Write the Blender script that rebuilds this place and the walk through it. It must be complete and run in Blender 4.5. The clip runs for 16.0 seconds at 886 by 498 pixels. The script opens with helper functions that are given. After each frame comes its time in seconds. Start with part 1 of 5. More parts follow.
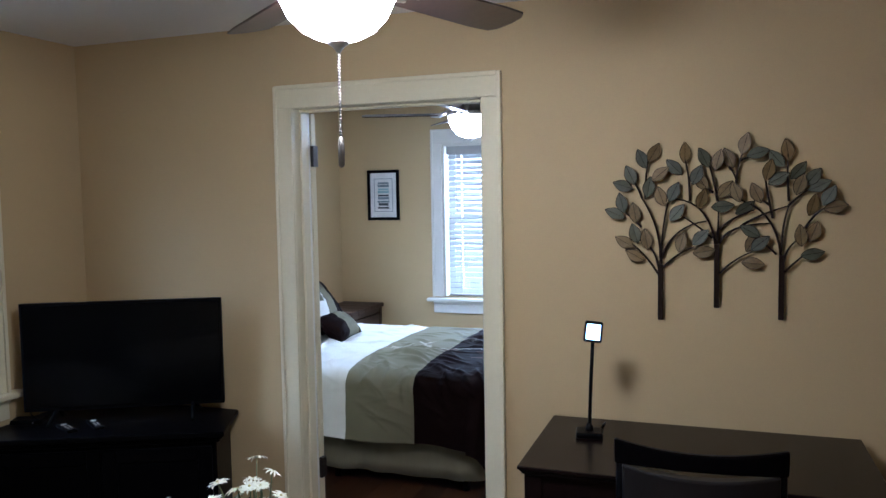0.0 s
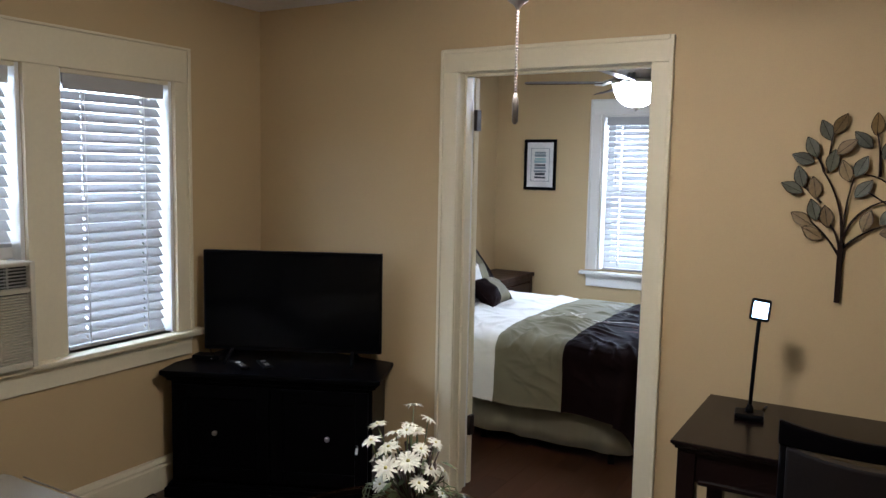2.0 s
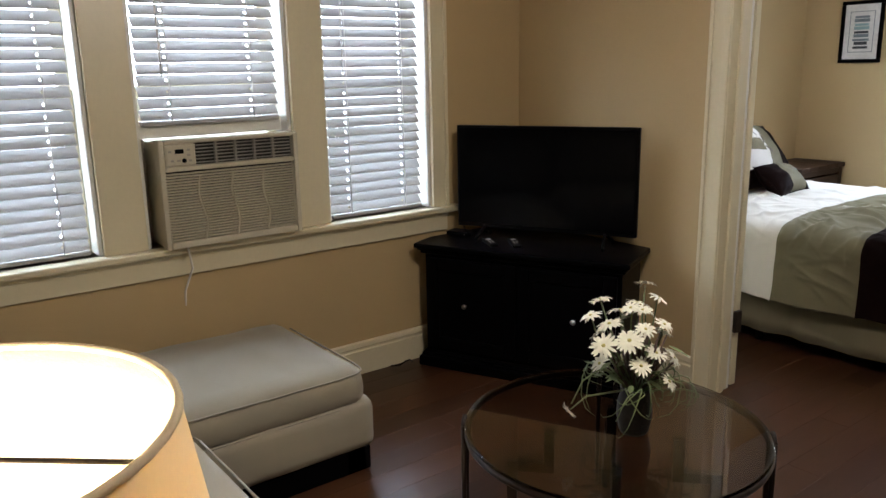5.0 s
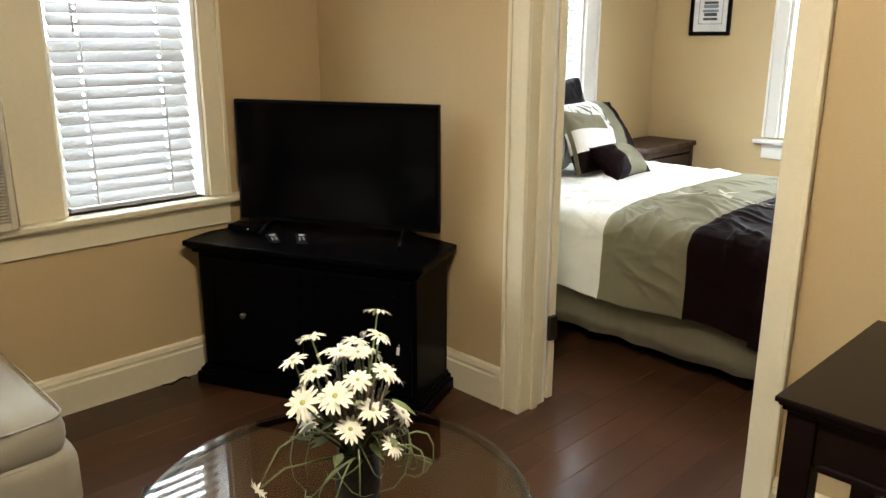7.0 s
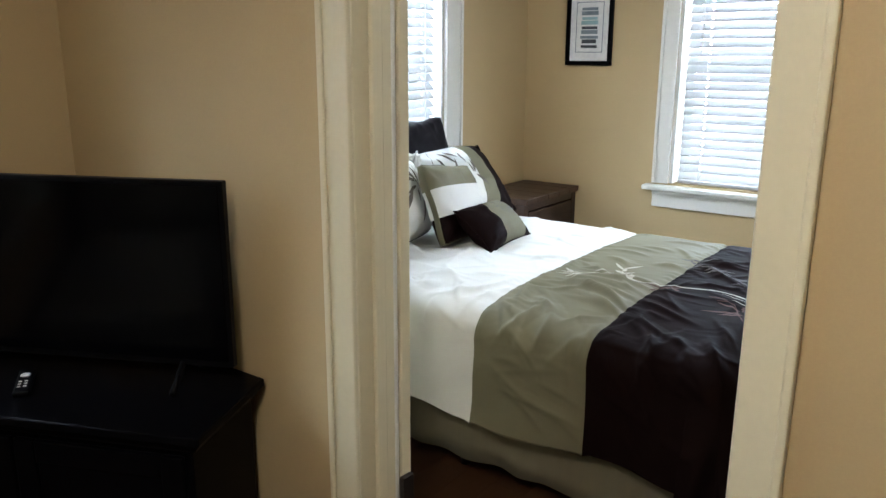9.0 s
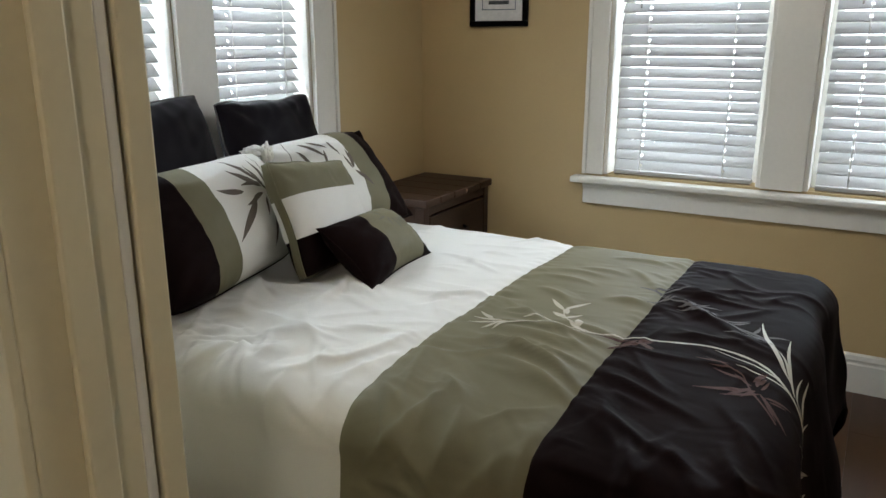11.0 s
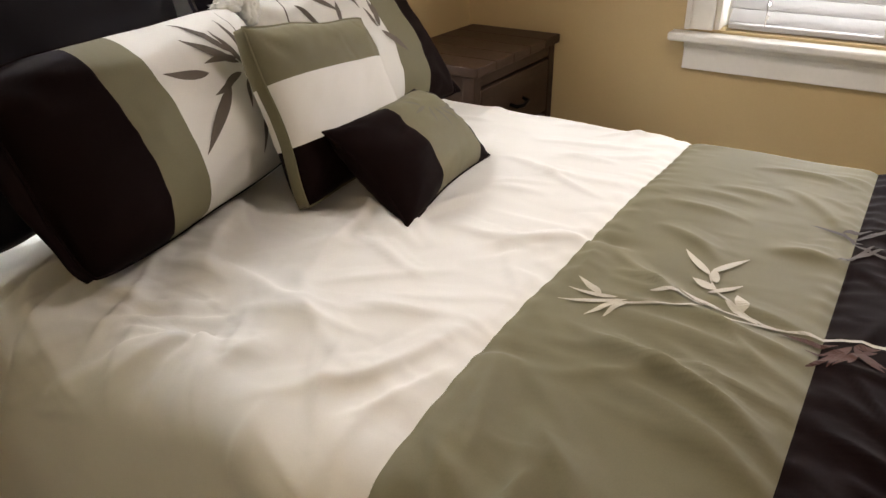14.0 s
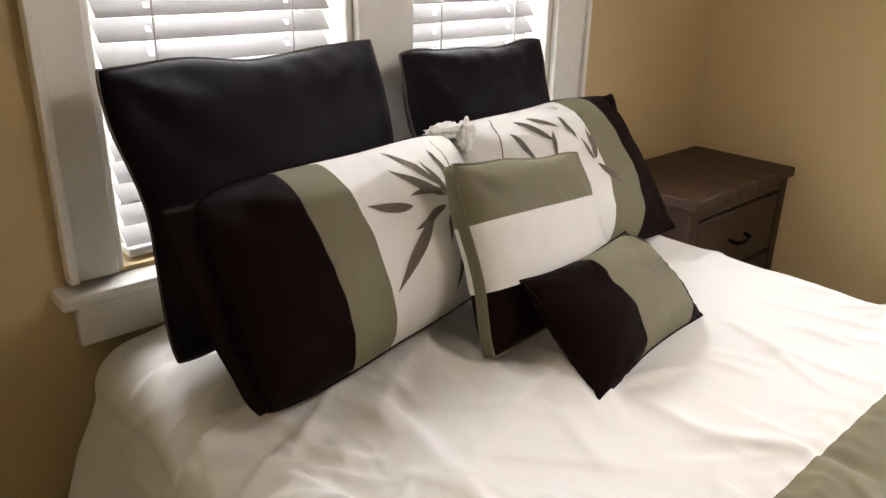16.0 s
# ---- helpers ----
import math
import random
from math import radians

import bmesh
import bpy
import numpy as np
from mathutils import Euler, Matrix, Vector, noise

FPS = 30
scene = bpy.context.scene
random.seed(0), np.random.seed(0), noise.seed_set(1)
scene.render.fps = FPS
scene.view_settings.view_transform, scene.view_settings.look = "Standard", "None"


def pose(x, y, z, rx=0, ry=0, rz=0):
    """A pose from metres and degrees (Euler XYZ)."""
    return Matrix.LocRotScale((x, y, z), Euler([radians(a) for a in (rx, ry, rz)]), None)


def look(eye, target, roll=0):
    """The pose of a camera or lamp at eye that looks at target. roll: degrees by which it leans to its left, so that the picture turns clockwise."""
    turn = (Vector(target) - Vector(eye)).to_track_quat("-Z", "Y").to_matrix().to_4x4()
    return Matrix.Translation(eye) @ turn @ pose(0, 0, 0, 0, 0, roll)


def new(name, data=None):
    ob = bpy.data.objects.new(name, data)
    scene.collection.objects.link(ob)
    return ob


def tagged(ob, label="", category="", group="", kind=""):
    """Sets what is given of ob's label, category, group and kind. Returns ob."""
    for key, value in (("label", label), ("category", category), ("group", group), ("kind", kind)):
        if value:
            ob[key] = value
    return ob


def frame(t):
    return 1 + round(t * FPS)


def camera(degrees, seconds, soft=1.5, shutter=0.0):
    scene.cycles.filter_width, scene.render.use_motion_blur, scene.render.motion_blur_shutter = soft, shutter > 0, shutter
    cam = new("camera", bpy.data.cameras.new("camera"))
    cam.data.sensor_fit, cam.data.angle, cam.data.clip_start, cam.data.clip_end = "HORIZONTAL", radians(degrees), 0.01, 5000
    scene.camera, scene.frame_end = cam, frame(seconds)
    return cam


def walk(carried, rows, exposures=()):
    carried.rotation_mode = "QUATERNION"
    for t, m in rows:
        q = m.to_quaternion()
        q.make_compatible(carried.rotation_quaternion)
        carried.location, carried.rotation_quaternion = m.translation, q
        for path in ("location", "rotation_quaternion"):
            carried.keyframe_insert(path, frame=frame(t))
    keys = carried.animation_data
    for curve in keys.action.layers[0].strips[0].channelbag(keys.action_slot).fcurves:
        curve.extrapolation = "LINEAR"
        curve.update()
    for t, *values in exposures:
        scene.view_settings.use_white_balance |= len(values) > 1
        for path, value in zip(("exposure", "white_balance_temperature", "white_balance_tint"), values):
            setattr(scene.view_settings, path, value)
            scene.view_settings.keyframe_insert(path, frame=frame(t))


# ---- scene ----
cam = camera(59.7, 16.0)
PATH = [
    (0, (1.327, 0.881, 1.646), (0.659, 2.761, 1.506), -1.0),
    (0.5, (1.33, 0.832, 1.652), (0.516, 2.656, 1.542), -0.2),
    (1, (1.336, 0.806, 1.643), (0.419, 2.582, 1.555), 0.5),
    (1.5, (1.331, 0.814, 1.635), (0.347, 2.551, 1.512), 1.0),
    (2, (1.296, 0.839, 1.607), (0.286, 2.553, 1.399), 1.1),
    (2.5, (1.269, 0.852, 1.565), (0.213, 2.525, 1.27), 1.0),
    (3, (1.258, 0.891, 1.55), (0.04, 2.43, 1.163), 0.7),
    (3.2, (1.27, 0.92, 1.538), (-0.045, 2.368, 1.121), 0.5),
    (5.3, (1.384, 1.224, 1.451), (-0.168, 2.4, 0.995), -1.1),
    (5.5, (1.431, 1.299, 1.449), (-0.111, 2.486, 0.986), -1.0),
    (6, (1.502, 1.471, 1.451), (0.002, 2.706, 0.976), -0.4),
    (6.5, (1.389, 1.67, 1.434), (-0.055, 2.97, 0.96), -0.2),
    (7, (1.249, 1.868, 1.436), (-0.127, 3.218, 0.903), 0.1),
    (7.5, (1.166, 2.097, 1.416), (-0.162, 3.475, 0.834), 0.4),
    (8, (1.098, 2.342, 1.462), (-0.201, 3.766, 0.928), 0.6),
    (8.5, (0.905, 2.506, 1.496), (-0.303, 4.028, 1.021), 0.6),
    (8.7, (0.826, 2.58, 1.498), (-0.35, 4.115, 1.02), 0.5),
    (10.8, (0.284, 3.506, 1.4), (-0.707, 5.17, 0.902), -0.1),
    (11, (0.257, 3.578, 1.394), (-0.696, 5.255, 0.864), -0.0),
    (11.5, (0.177, 3.728, 1.371), (-0.663, 5.431, 0.744), 0.0),
    (12, (0.089, 3.82, 1.361), (-0.658, 5.51, 0.595), 0.2),
    (12.5, (0.033, 3.925, 1.337), (-0.716, 5.568, 0.476), -0.3),
    (13, (-0.015, 4.041, 1.323), (-0.817, 5.633, 0.417), -0.8),
    (13.5, (-0.08, 4.147, 1.314), (-0.95, 5.698, 0.399), -1.0),
    (14, (-0.186, 4.203, 1.327), (-1.132, 5.712, 0.417), -0.3),
    (14.5, (-0.251, 4.259, 1.338), (-1.393, 5.651, 0.466), -0.7),
    (15, (-0.25, 4.273, 1.39), (-1.587, 5.507, 0.56), -0.5),
    (15.5, (-0.279, 4.279, 1.403), (-1.69, 5.485, 0.658), 1.2),
    (16, (-0.296, 4.327, 1.408), (-1.668, 5.584, 0.673), 1.2),
]
EXPOSURES = [(0, 0.13, 4850, 13), (1.0, 0.05, 5050, 14), (2.0, 0.06, 5550, 16), (3.0, 0.22, 5550, 17), (5.5, 0.08, 6300, 13), (6.0, 0.62, 6400, 9), (7.0, 0.80, 6600, 10), (8.0, 0.85, 6100, 10), (8.5, 0.60, 5850, 10), (11.0, -0.56, 6600, 11), (11.5, -0.60, 6750, 13), (12.0, -0.62, 7000, 16), (12.5, -0.22, 7700, 21), (13.5, -0.12, 7900, 22), (14.0, -0.24, 7800, 22), (14.5, -0.40, 7700, 23), (15.0, -0.30, 7700, 24), (16.0, -0.08, 7550, 23)]
walk(cam, [(t, look(eye, target, roll)) for t, eye, target, roll in PATH], EXPOSURES)

# ---- world and large lights ----
world = bpy.data.worlds.new("world")
scene.world = world
world.use_nodes = True
wn = world.node_tree
sky = wn.nodes.new("ShaderNodeTexSky")
sky.sky_type, sky.sun_disc = "NISHITA", False
sky.sun_elevation, sky.sun_rotation = radians(50), radians(200)
wn.nodes["Background"].inputs["Strength"].default_value = 0.12
wn.links.new(sky.outputs[0], wn.nodes["Background"].inputs["Color"])
sun = new("sun", bpy.data.lights.new("sun", "SUN"))
sun.data.energy, sun.data.angle, sun.data.color = 1.0, radians(12), (1, 0.96, 0.9)
sun.matrix_world = look((0, 0, 30), (2, 17, 0))


def window_light(name, centre, towards, width, height, power):
    """Daylight that falls in through a window's opening."""
    lamp = new(name, bpy.data.lights.new(name, "AREA"))
    lamp.data.shape, lamp.data.size, lamp.data.size_y = "RECTANGLE", width, height
    lamp.data.energy, lamp.data.color = power, DAY
    lamp.matrix_world = look(centre, towards)
    return lamp


DAY = (0.76, 0.89, 1.0)
WARM = (1.0, 0.80, 0.56)
DAY_LIVING, DAY_HEAD, DAY_FAR = 31.0, 66.0, 50.0
BOWL, BOWL_BED, BULB, LED = 112.0, 58.0, 700.0, 7.0


# ---- materials ----
def material(name, colour, rough=0.5, metal=0.0, dark=0.8, scale=4.0, fine=60.0, bump=0.1, stretch=(1, 1, 1), dist=0.002, sheen=0.0, coat=0.0, spread=0.0, spec=0.5, wrinkle=None):
    """A surface with variation at two scales: broad patches and fine grain, with relief."""
    m = bpy.data.materials.new(name)
    m.use_nodes = True
    t = m.node_tree
    b = t.nodes["Principled BSDF"]
    co = t.nodes.new("ShaderNodeTexCoord")
    mp = t.nodes.new("ShaderNodeMapping")
    mp.inputs["Scale"].default_value = stretch
    t.links.new(co.outputs["Object"], mp.inputs["Vector"])
    n1, n2 = t.nodes.new("ShaderNodeTexNoise"), t.nodes.new("ShaderNodeTexNoise")
    n1.inputs["Scale"].default_value, n2.inputs["Scale"].default_value = scale, fine
    n1.inputs["Detail"].default_value, n2.inputs["Detail"].default_value = 4, 5
    for n in (n1, n2):
        t.links.new(mp.outputs[0], n.inputs["Vector"])
    add = t.nodes.new("ShaderNodeMath")
    add.operation = "MULTIPLY_ADD"
    add.inputs[1].default_value = 0.55
    t.links.new(n1.outputs["Fac"], add.inputs[0])
    half = t.nodes.new("ShaderNodeMath")
    half.operation = "MULTIPLY"
    half.inputs[1].default_value = 0.45
    t.links.new(n2.outputs["Fac"], half.inputs[0])
    t.links.new(half.outputs[0], add.inputs[2])
    last = add.outputs[0]
    if spread:
        info = t.nodes.new("ShaderNodeObjectInfo")
        sh = t.nodes.new("ShaderNodeMath")
        sh.operation = "MULTIPLY_ADD"
        sh.inputs[1].default_value = spread
        t.links.new(info.outputs["Random"], sh.inputs[0])
        t.links.new(last, sh.inputs[2])
        last = sh.outputs[0]
    ramp = t.nodes.new("ShaderNodeValToRGB")
    ramp.color_ramp.elements[0].position, ramp.color_ramp.elements[1].position = 0.3, 0.7 + spread
    ramp.color_ramp.elements[0].color = (*[c * dark for c in colour], 1)
    ramp.color_ramp.elements[1].color = (*[min(1, c * (2 - dark) ** 0.6) for c in colour], 1)
    t.links.new(last, ramp.inputs[0])
    t.links.new(ramp.outputs[0], b.inputs["Base Color"])
    b.inputs["Roughness"].default_value, b.inputs["Metallic"].default_value = rough, metal
    b.inputs["Specular IOR Level"].default_value = spec
    b.inputs["Sheen Weight"].default_value, b.inputs["Coat Weight"].default_value = sheen, coat
    if wrinkle:
        warp = t.nodes.new("ShaderNodeTexNoise")
        warp.noise_type = "RIDGED_MULTIFRACTAL"
        warp.inputs["Scale"].default_value, warp.inputs["Detail"].default_value, warp.inputs["Distortion"].default_value = wrinkle[0], 3, 0.6
        squeeze = t.nodes.new("ShaderNodeMapping")
        squeeze.inputs["Scale"].default_value, squeeze.inputs["Rotation"].default_value = (1, 1.9, 1), (0, 0, 0.5)
        t.links.new(co.outputs["Object"], squeeze.inputs["Vector"])
        t.links.new(squeeze.outputs[0], warp.inputs["Vector"])
        soft = t.nodes.new("ShaderNodeBump")
        soft.inputs["Strength"].default_value, soft.inputs["Distance"].default_value = 0.6, wrinkle[1]
        t.links.new(warp.outputs["Fac"], soft.inputs["Height"])
        t.links.new(soft.outputs[0], b.inputs["Normal"])
    if bump:
        bp = t.nodes.new("ShaderNodeBump")
        bp.inputs["Strength"].default_value, bp.inputs["Distance"].default_value = bump, dist
        t.links.new(n2.outputs["Fac"], bp.inputs["Height"])
        if wrinkle:
            t.links.new(soft.outputs[0], bp.inputs["Normal"])
        t.links.new(bp.outputs[0], b.inputs["Normal"])
    return m


def glowing(name, colour, strength):
    m = bpy.data.materials.new(name)
    m.use_nodes = True
    b = m.node_tree.nodes["Principled BSDF"]
    b.inputs["Base Color"].default_value = (*colour, 1)
    b.inputs["Emission Color"].default_value = (*colour, 1)
    b.inputs["Emission Strength"].default_value = strength
    return m


def glass(name, colour, rough=0.0, alpha=0.0):
    m = bpy.data.materials.new(name)
    m.use_nodes = True
    t = m.node_tree
    b = t.nodes["Principled BSDF"]
    b.inputs["Base Color"].default_value = (*colour, 1)
    b.inputs["Roughness"].default_value, b.inputs["IOR"].default_value = rough, 1.45
    b.inputs["Transmission Weight"].default_value = 1.0
    return m


PAINT = material("tan_wall_paint", (0.490, 0.364, 0.187), 0.7, dark=0.95, scale=1.5, fine=220, bump=0.12, dist=0.0012)
CEIL = material("ceiling_paint", (0.72, 0.70, 0.67), 0.85, dark=0.95, scale=2, fine=160, bump=0.3, dist=0.002)
TRIM = material("cream_gloss_paint", (0.68, 0.61, 0.425), 0.35, dark=0.95, scale=3, fine=60, bump=0.06, dist=0.001)
TRIM_BED = material("white_gloss_paint", (0.74, 0.72, 0.66), 0.35, dark=0.95, scale=3, fine=60, bump=0.06, dist=0.001)
SLAT = material("blind_slat", (0.41, 0.405, 0.395), 0.45, dark=0.95, scale=3, fine=40, bump=0.03)
CORD = material("blind_cord", (0.75, 0.73, 0.70), 0.8, bump=0.0)
FLOOR_WOOD = material("dark_wood_plank", (0.060, 0.0255, 0.0125), 0.28, dark=0.55, scale=3.5, fine=34, bump=0.12, stretch=(6, 0.5, 1), dist=0.0008, spread=0.5, spec=0.32)
GAP = material("floor_joint", (0.012, 0.008, 0.006), 0.8)
BLACK_WOOD = material("black_painted_wood", (0.0022, 0.0020, 0.0025), 0.30, dark=0.7, scale=4, fine=50, bump=0.05, stretch=(1, 8, 8), spec=0.035)
ESPRESSO = material("espresso_wood", (0.008, 0.0042, 0.004), 0.25, dark=0.7, scale=4, fine=40, bump=0.05, stretch=(1, 8, 8), coat=0.05, spec=0.18)
EURO_CLOTH = material("black_satin", (0.0056, 0.0036, 0.0058), 0.62, dark=0.8, scale=4, fine=400, bump=0.1, dist=0.0006, spec=0.11, wrinkle=(3.4, 0.02))
RUSTIC = material("rustic_brown_wood", (0.044, 0.022, 0.0125), 0.5, dark=0.4, scale=5, fine=45, bump=0.35, stretch=(9, 0.9, 9), dist=0.002, spread=0.35, spec=0.3)
BLACK_GLOSS = material("screen_glass", (0.0010, 0.0010, 0.0014), 0.10, dark=0.9, bump=0.0, spec=0.12)
BLACK_PLASTIC = material("black_plastic", (0.0025, 0.0025, 0.003), 0.4, dark=0.8, bump=0.03, spec=0.06)
BRONZE = material("dark_bronze_metal", (0.030, 0.022, 0.018), 0.4, 0.6, dark=0.7, bump=0.05)
NICKEL = material("brushed_nickel", (0.62, 0.60, 0.57), 0.28, 1.0, dark=0.9, bump=0.03)
FABRIC = material("cream_upholstery", (0.275, 0.242, 0.180), 0.9, dark=0.93, scale=3, fine=420, bump=0.35, dist=0.0012, sheen=0.2, wrinkle=(3.0, 0.006))
WELT = material("cream_welt", (0.28, 0.25, 0.20), 0.9, dark=0.9, fine=300, bump=0.2)
WHITE_CLOTH = material("white_cotton", (0.70, 0.685, 0.64), 0.85, dark=0.95, scale=4, fine=500, bump=0.2, dist=0.0008, sheen=0.05, wrinkle=(7.0, 0.004))
GREEN_CLOTH = material("sage_green_sateen", (0.160, 0.145, 0.089), 0.6, dark=0.9, scale=4, fine=500, bump=0.15, dist=0.0006, sheen=0.0, spec=0.12, wrinkle=(8.0, 0.005))
BLACK_CLOTH = material("black_brown_sateen", (0.0078, 0.0036, 0.0034), 0.65, dark=0.8, scale=4, fine=500, bump=0.12, dist=0.0006, spec=0.03, wrinkle=(8.0, 0.004))
SKIRT_CLOTH = material("taupe_bedskirt_cloth", (0.165, 0.145, 0.09), 0.85, dark=0.9, fine=300, bump=0.15, stretch=(6, 6, 0.6))


# ---- mesh helpers ----
def made(name, bm, mats, parent=None, smooth=False):
    mesh = bpy.data.meshes.new(name)
    bmesh.ops.recalc_face_normals(bm, faces=bm.faces)
    bm.to_mesh(mesh)
    bm.free()
    for m in mats if isinstance(mats, (list, tuple)) else [mats]:
        mesh.materials.append(m)
    if smooth:
        for p in mesh.polygons:
            p.use_smooth = True
    ob = new(name, mesh)
    ob.parent = parent
    return ob


def rounded(ob, width=0.004, segments=2, angle=35):
    mod = ob.modifiers.new("bevel", "BEVEL")
    mod.width, mod.segments, mod.limit_method, mod.angle_limit = width, segments, "ANGLE", radians(angle)
    return ob


def add_box(bm, x0, x1, y0, y1, z0, z1, m=None, index=0):
    vs = [bm.verts.new((x, y, z)) for x in (x0, x1) for y in (y0, y1) for z in (z0, z1)]
    if m is not None:
        for v in vs:
            v.co = m @ v.co
    for q in ((0, 1, 3, 2), (4, 6, 7, 5), (0, 4, 5, 1), (2, 3, 7, 6), (0, 2, 6, 4), (1, 5, 7, 3)):
        bm.faces.new([vs[i] for i in q]).material_index = index
    return vs


def box(name, x0, x1, y0, y1, z0, z1, mat, parent=None, bevel=0.004):
    bm = bmesh.new()
    add_box(bm, x0, x1, y0, y1, z0, z1)
    ob = made(name, bm, mat, parent)
    return rounded(ob, bevel) if bevel else ob


def add_tube(bm, pts, radii, n=8, caps=True, index=0):
    """A tube along the points; radii: one for all or one a point."""
    pts = [Vector(p) for p in pts]
    if not isinstance(radii, (list, tuple)):
        radii = [radii] * len(pts)
    rings, side = [], None
    for i, p in enumerate(pts):
        way = (pts[min(i + 1, len(pts) - 1)] - pts[max(i - 1, 0)]).normalized()
        if side is None or abs(side.dot(way)) > 0.95:
            side = way.orthogonal().normalized()
        side = (side - way * side.dot(way)).normalized()
        up = way.cross(side)
        rings.append([bm.verts.new(p + radii[i] * (math.cos(a) * side + math.sin(a) * up)) for a in [2 * math.pi * k / n for k in range(n)]])
    for a, b in zip(rings, rings[1:]):
        for k in range(n):
            f = bm.faces.new((a[k], a[(k + 1) % n], b[(k + 1) % n], b[k]))
            f.smooth, f.material_index = True, index
    if caps:
        bm.faces.new(rings[0][::-1]).material_index = index
        bm.faces.new(rings[-1]).material_index = index


def add_lathe(bm, profile, n=32, centre=(0, 0, 0), caps=True, index=0):
    """A turned shape: profile of (radius, height), from bottom to top."""
    c = Vector(centre)
    rings = [[bm.verts.new(c + Vector((r * math.cos(2 * math.pi * k / n), r * math.sin(2 * math.pi * k / n), z))) for k in range(n)] for r, z in profile]
    for a, b in zip(rings, rings[1:]):
        for k in range(n):
            f = bm.faces.new((a[k], a[(k + 1) % n], b[(k + 1) % n], b[k]))
            f.smooth, f.material_index = True, index
    if caps:
        bm.faces.new(rings[0][::-1]).material_index = index
        bm.faces.new(rings[-1]).material_index = index


def lathe(name, profile, mat, parent=None, n=32, centre=(0, 0, 0), caps=True):
    bm = bmesh.new()
    add_lathe(bm, profile, n, centre, caps)
    return made(name, bm, mat, parent)


def tube(name, pts, radii, mat, parent=None, n=8):
    bm = bmesh.new()
    add_tube(bm, pts, radii, n)
    return made(name, bm, mat, parent)


def empty(name, m):
    ob = new(name)
    ob.matrix_basis = m
    ob.empty_display_size = 0.1
    return ob


def wall_with_holes(name, u0, u1, z0, z1, depth, holes, place, mat):
    """A wall u0..u1 long, from z0 to z1, with rectangular openings (u0, u1, z0, z1) through its depth. place(u, d, z) gives the point."""
    us = sorted({u0, u1, *[h[0] for h in holes], *[h[1] for h in holes]})
    zs = sorted({z0, z1, *[h[2] for h in holes], *[h[3] for h in holes]})
    bm, cache = bmesh.new(), {}

    def v(u, d, z):
        if (u, d, z) not in cache:
            cache[u, d, z] = bm.verts.new(place(u, d, z))
        return cache[u, d, z]

    def solid(i, k):
        if not (0 <= i < len(us) - 1 and 0 <= k < len(zs) - 1):
            return False
        u, z = (us[i] + us[i + 1]) / 2, (zs[k] + zs[k + 1]) / 2
        return not any(h[0] < u < h[1] and h[2] < z < h[3] for h in holes)

    for i in range(len(us) - 1):
        for k in range(len(zs) - 1):
            if not solid(i, k):
                continue
            a, b, c, d = us[i], us[i + 1], zs[k], zs[k + 1]
            bm.faces.new((v(a, 0, c), v(b, 0, c), v(b, 0, d), v(a, 0, d)))
            bm.faces.new((v(a, depth, c), v(a, depth, d), v(b, depth, d), v(b, depth, c)))
            for (di, dk, p, q) in ((-1, 0, (a, c), (a, d)), (1, 0, (b, c), (b, d)), (0, -1, (a, c), (b, c)), (0, 1, (a, d), (b, d))):
                if not solid(i + di, k + dk):
                    bm.faces.new((v(p[0], 0, p[1]), v(q[0], 0, q[1]), v(q[0], depth, q[1]), v(p[0], depth, p[1])))
    return tagged(made(name, bm, mat), kind="structure")


# ---- large structure ----
WX, WY, FARY, CEILING = -1.76, 4.02, 6.92, 2.43
EAST, EAST_BED, SOUTH = 3.4, 1.75, -2.2
DOOR = (-0.506, 0.394, 2.05)
LIV_WINDOWS = [(1.30, 1.845), (2.01, 2.67), (2.83, 3.42)]
LIV_Z = (0.775, 1.995)
BED_Z = (0.80, 2.06)
HEAD_WINDOWS = [(4.795, 5.38), (5.54, 6.065)]
FAR_WINDOWS = [(-0.815, -0.155), (0.007, 0.667)]

west_holes = [(a, b, *LIV_Z) for a, b in LIV_WINDOWS] + [(a, b, *BED_Z) for a, b in HEAD_WINDOWS]
wall_with_holes("wall_west", SOUTH, FARY + 0.16, 0, CEILING, 0.16, west_holes, lambda u, d, z: (WX - d, u, z), PAINT)
wall_with_holes("wall_far", WX, EAST_BED, 0, CEILING, 0.16, [(a, b, *BED_Z) for a, b in FAR_WINDOWS], lambda u, d, z: (u, FARY + d, z), PAINT)
wall_with_holes("wall_between", WX, EAST, 0, CEILING, 0.13, [(DOOR[0] - 0.02, DOOR[1] + 0.02, -1, DOOR[2] + 0.02)], lambda u, d, z: (u, WY + d, max(z, 0)), PAINT)
wall_with_holes("wall_east", SOUTH, WY, 0, CEILING, 0.12, [], lambda u, d, z: (EAST + d, u, z), PAINT)
wall_with_holes("wall_east_bedroom", WY + 0.13, FARY, 0, CEILING, 0.12, [], lambda u, d, z: (EAST_BED + d, u, z), PAINT)
wall_with_holes("wall_south", WX, EAST, 0, CEILING, 0.12, [], lambda u, d, z: (u, SOUTH - d, z), PAINT)
tagged(box("ceiling", WX - 0.16, EAST + 0.12, SOUTH - 0.12, FARY + 0.16, CEILING, CEILING + 0.1, CEIL, bevel=0), kind="structure")
tagged(box("ground", -60, 60, -60, 60, -0.9, -0.6, material("lawn", (0.06, 0.09, 0.03), 0.9), bevel=0), kind="structure")
floor = tagged(box("floor", WX - 0.16, EAST + 0.12, SOUTH - 0.12, FARY + 0.16, -0.12, -0.012, GAP, bevel=0), kind="structure")


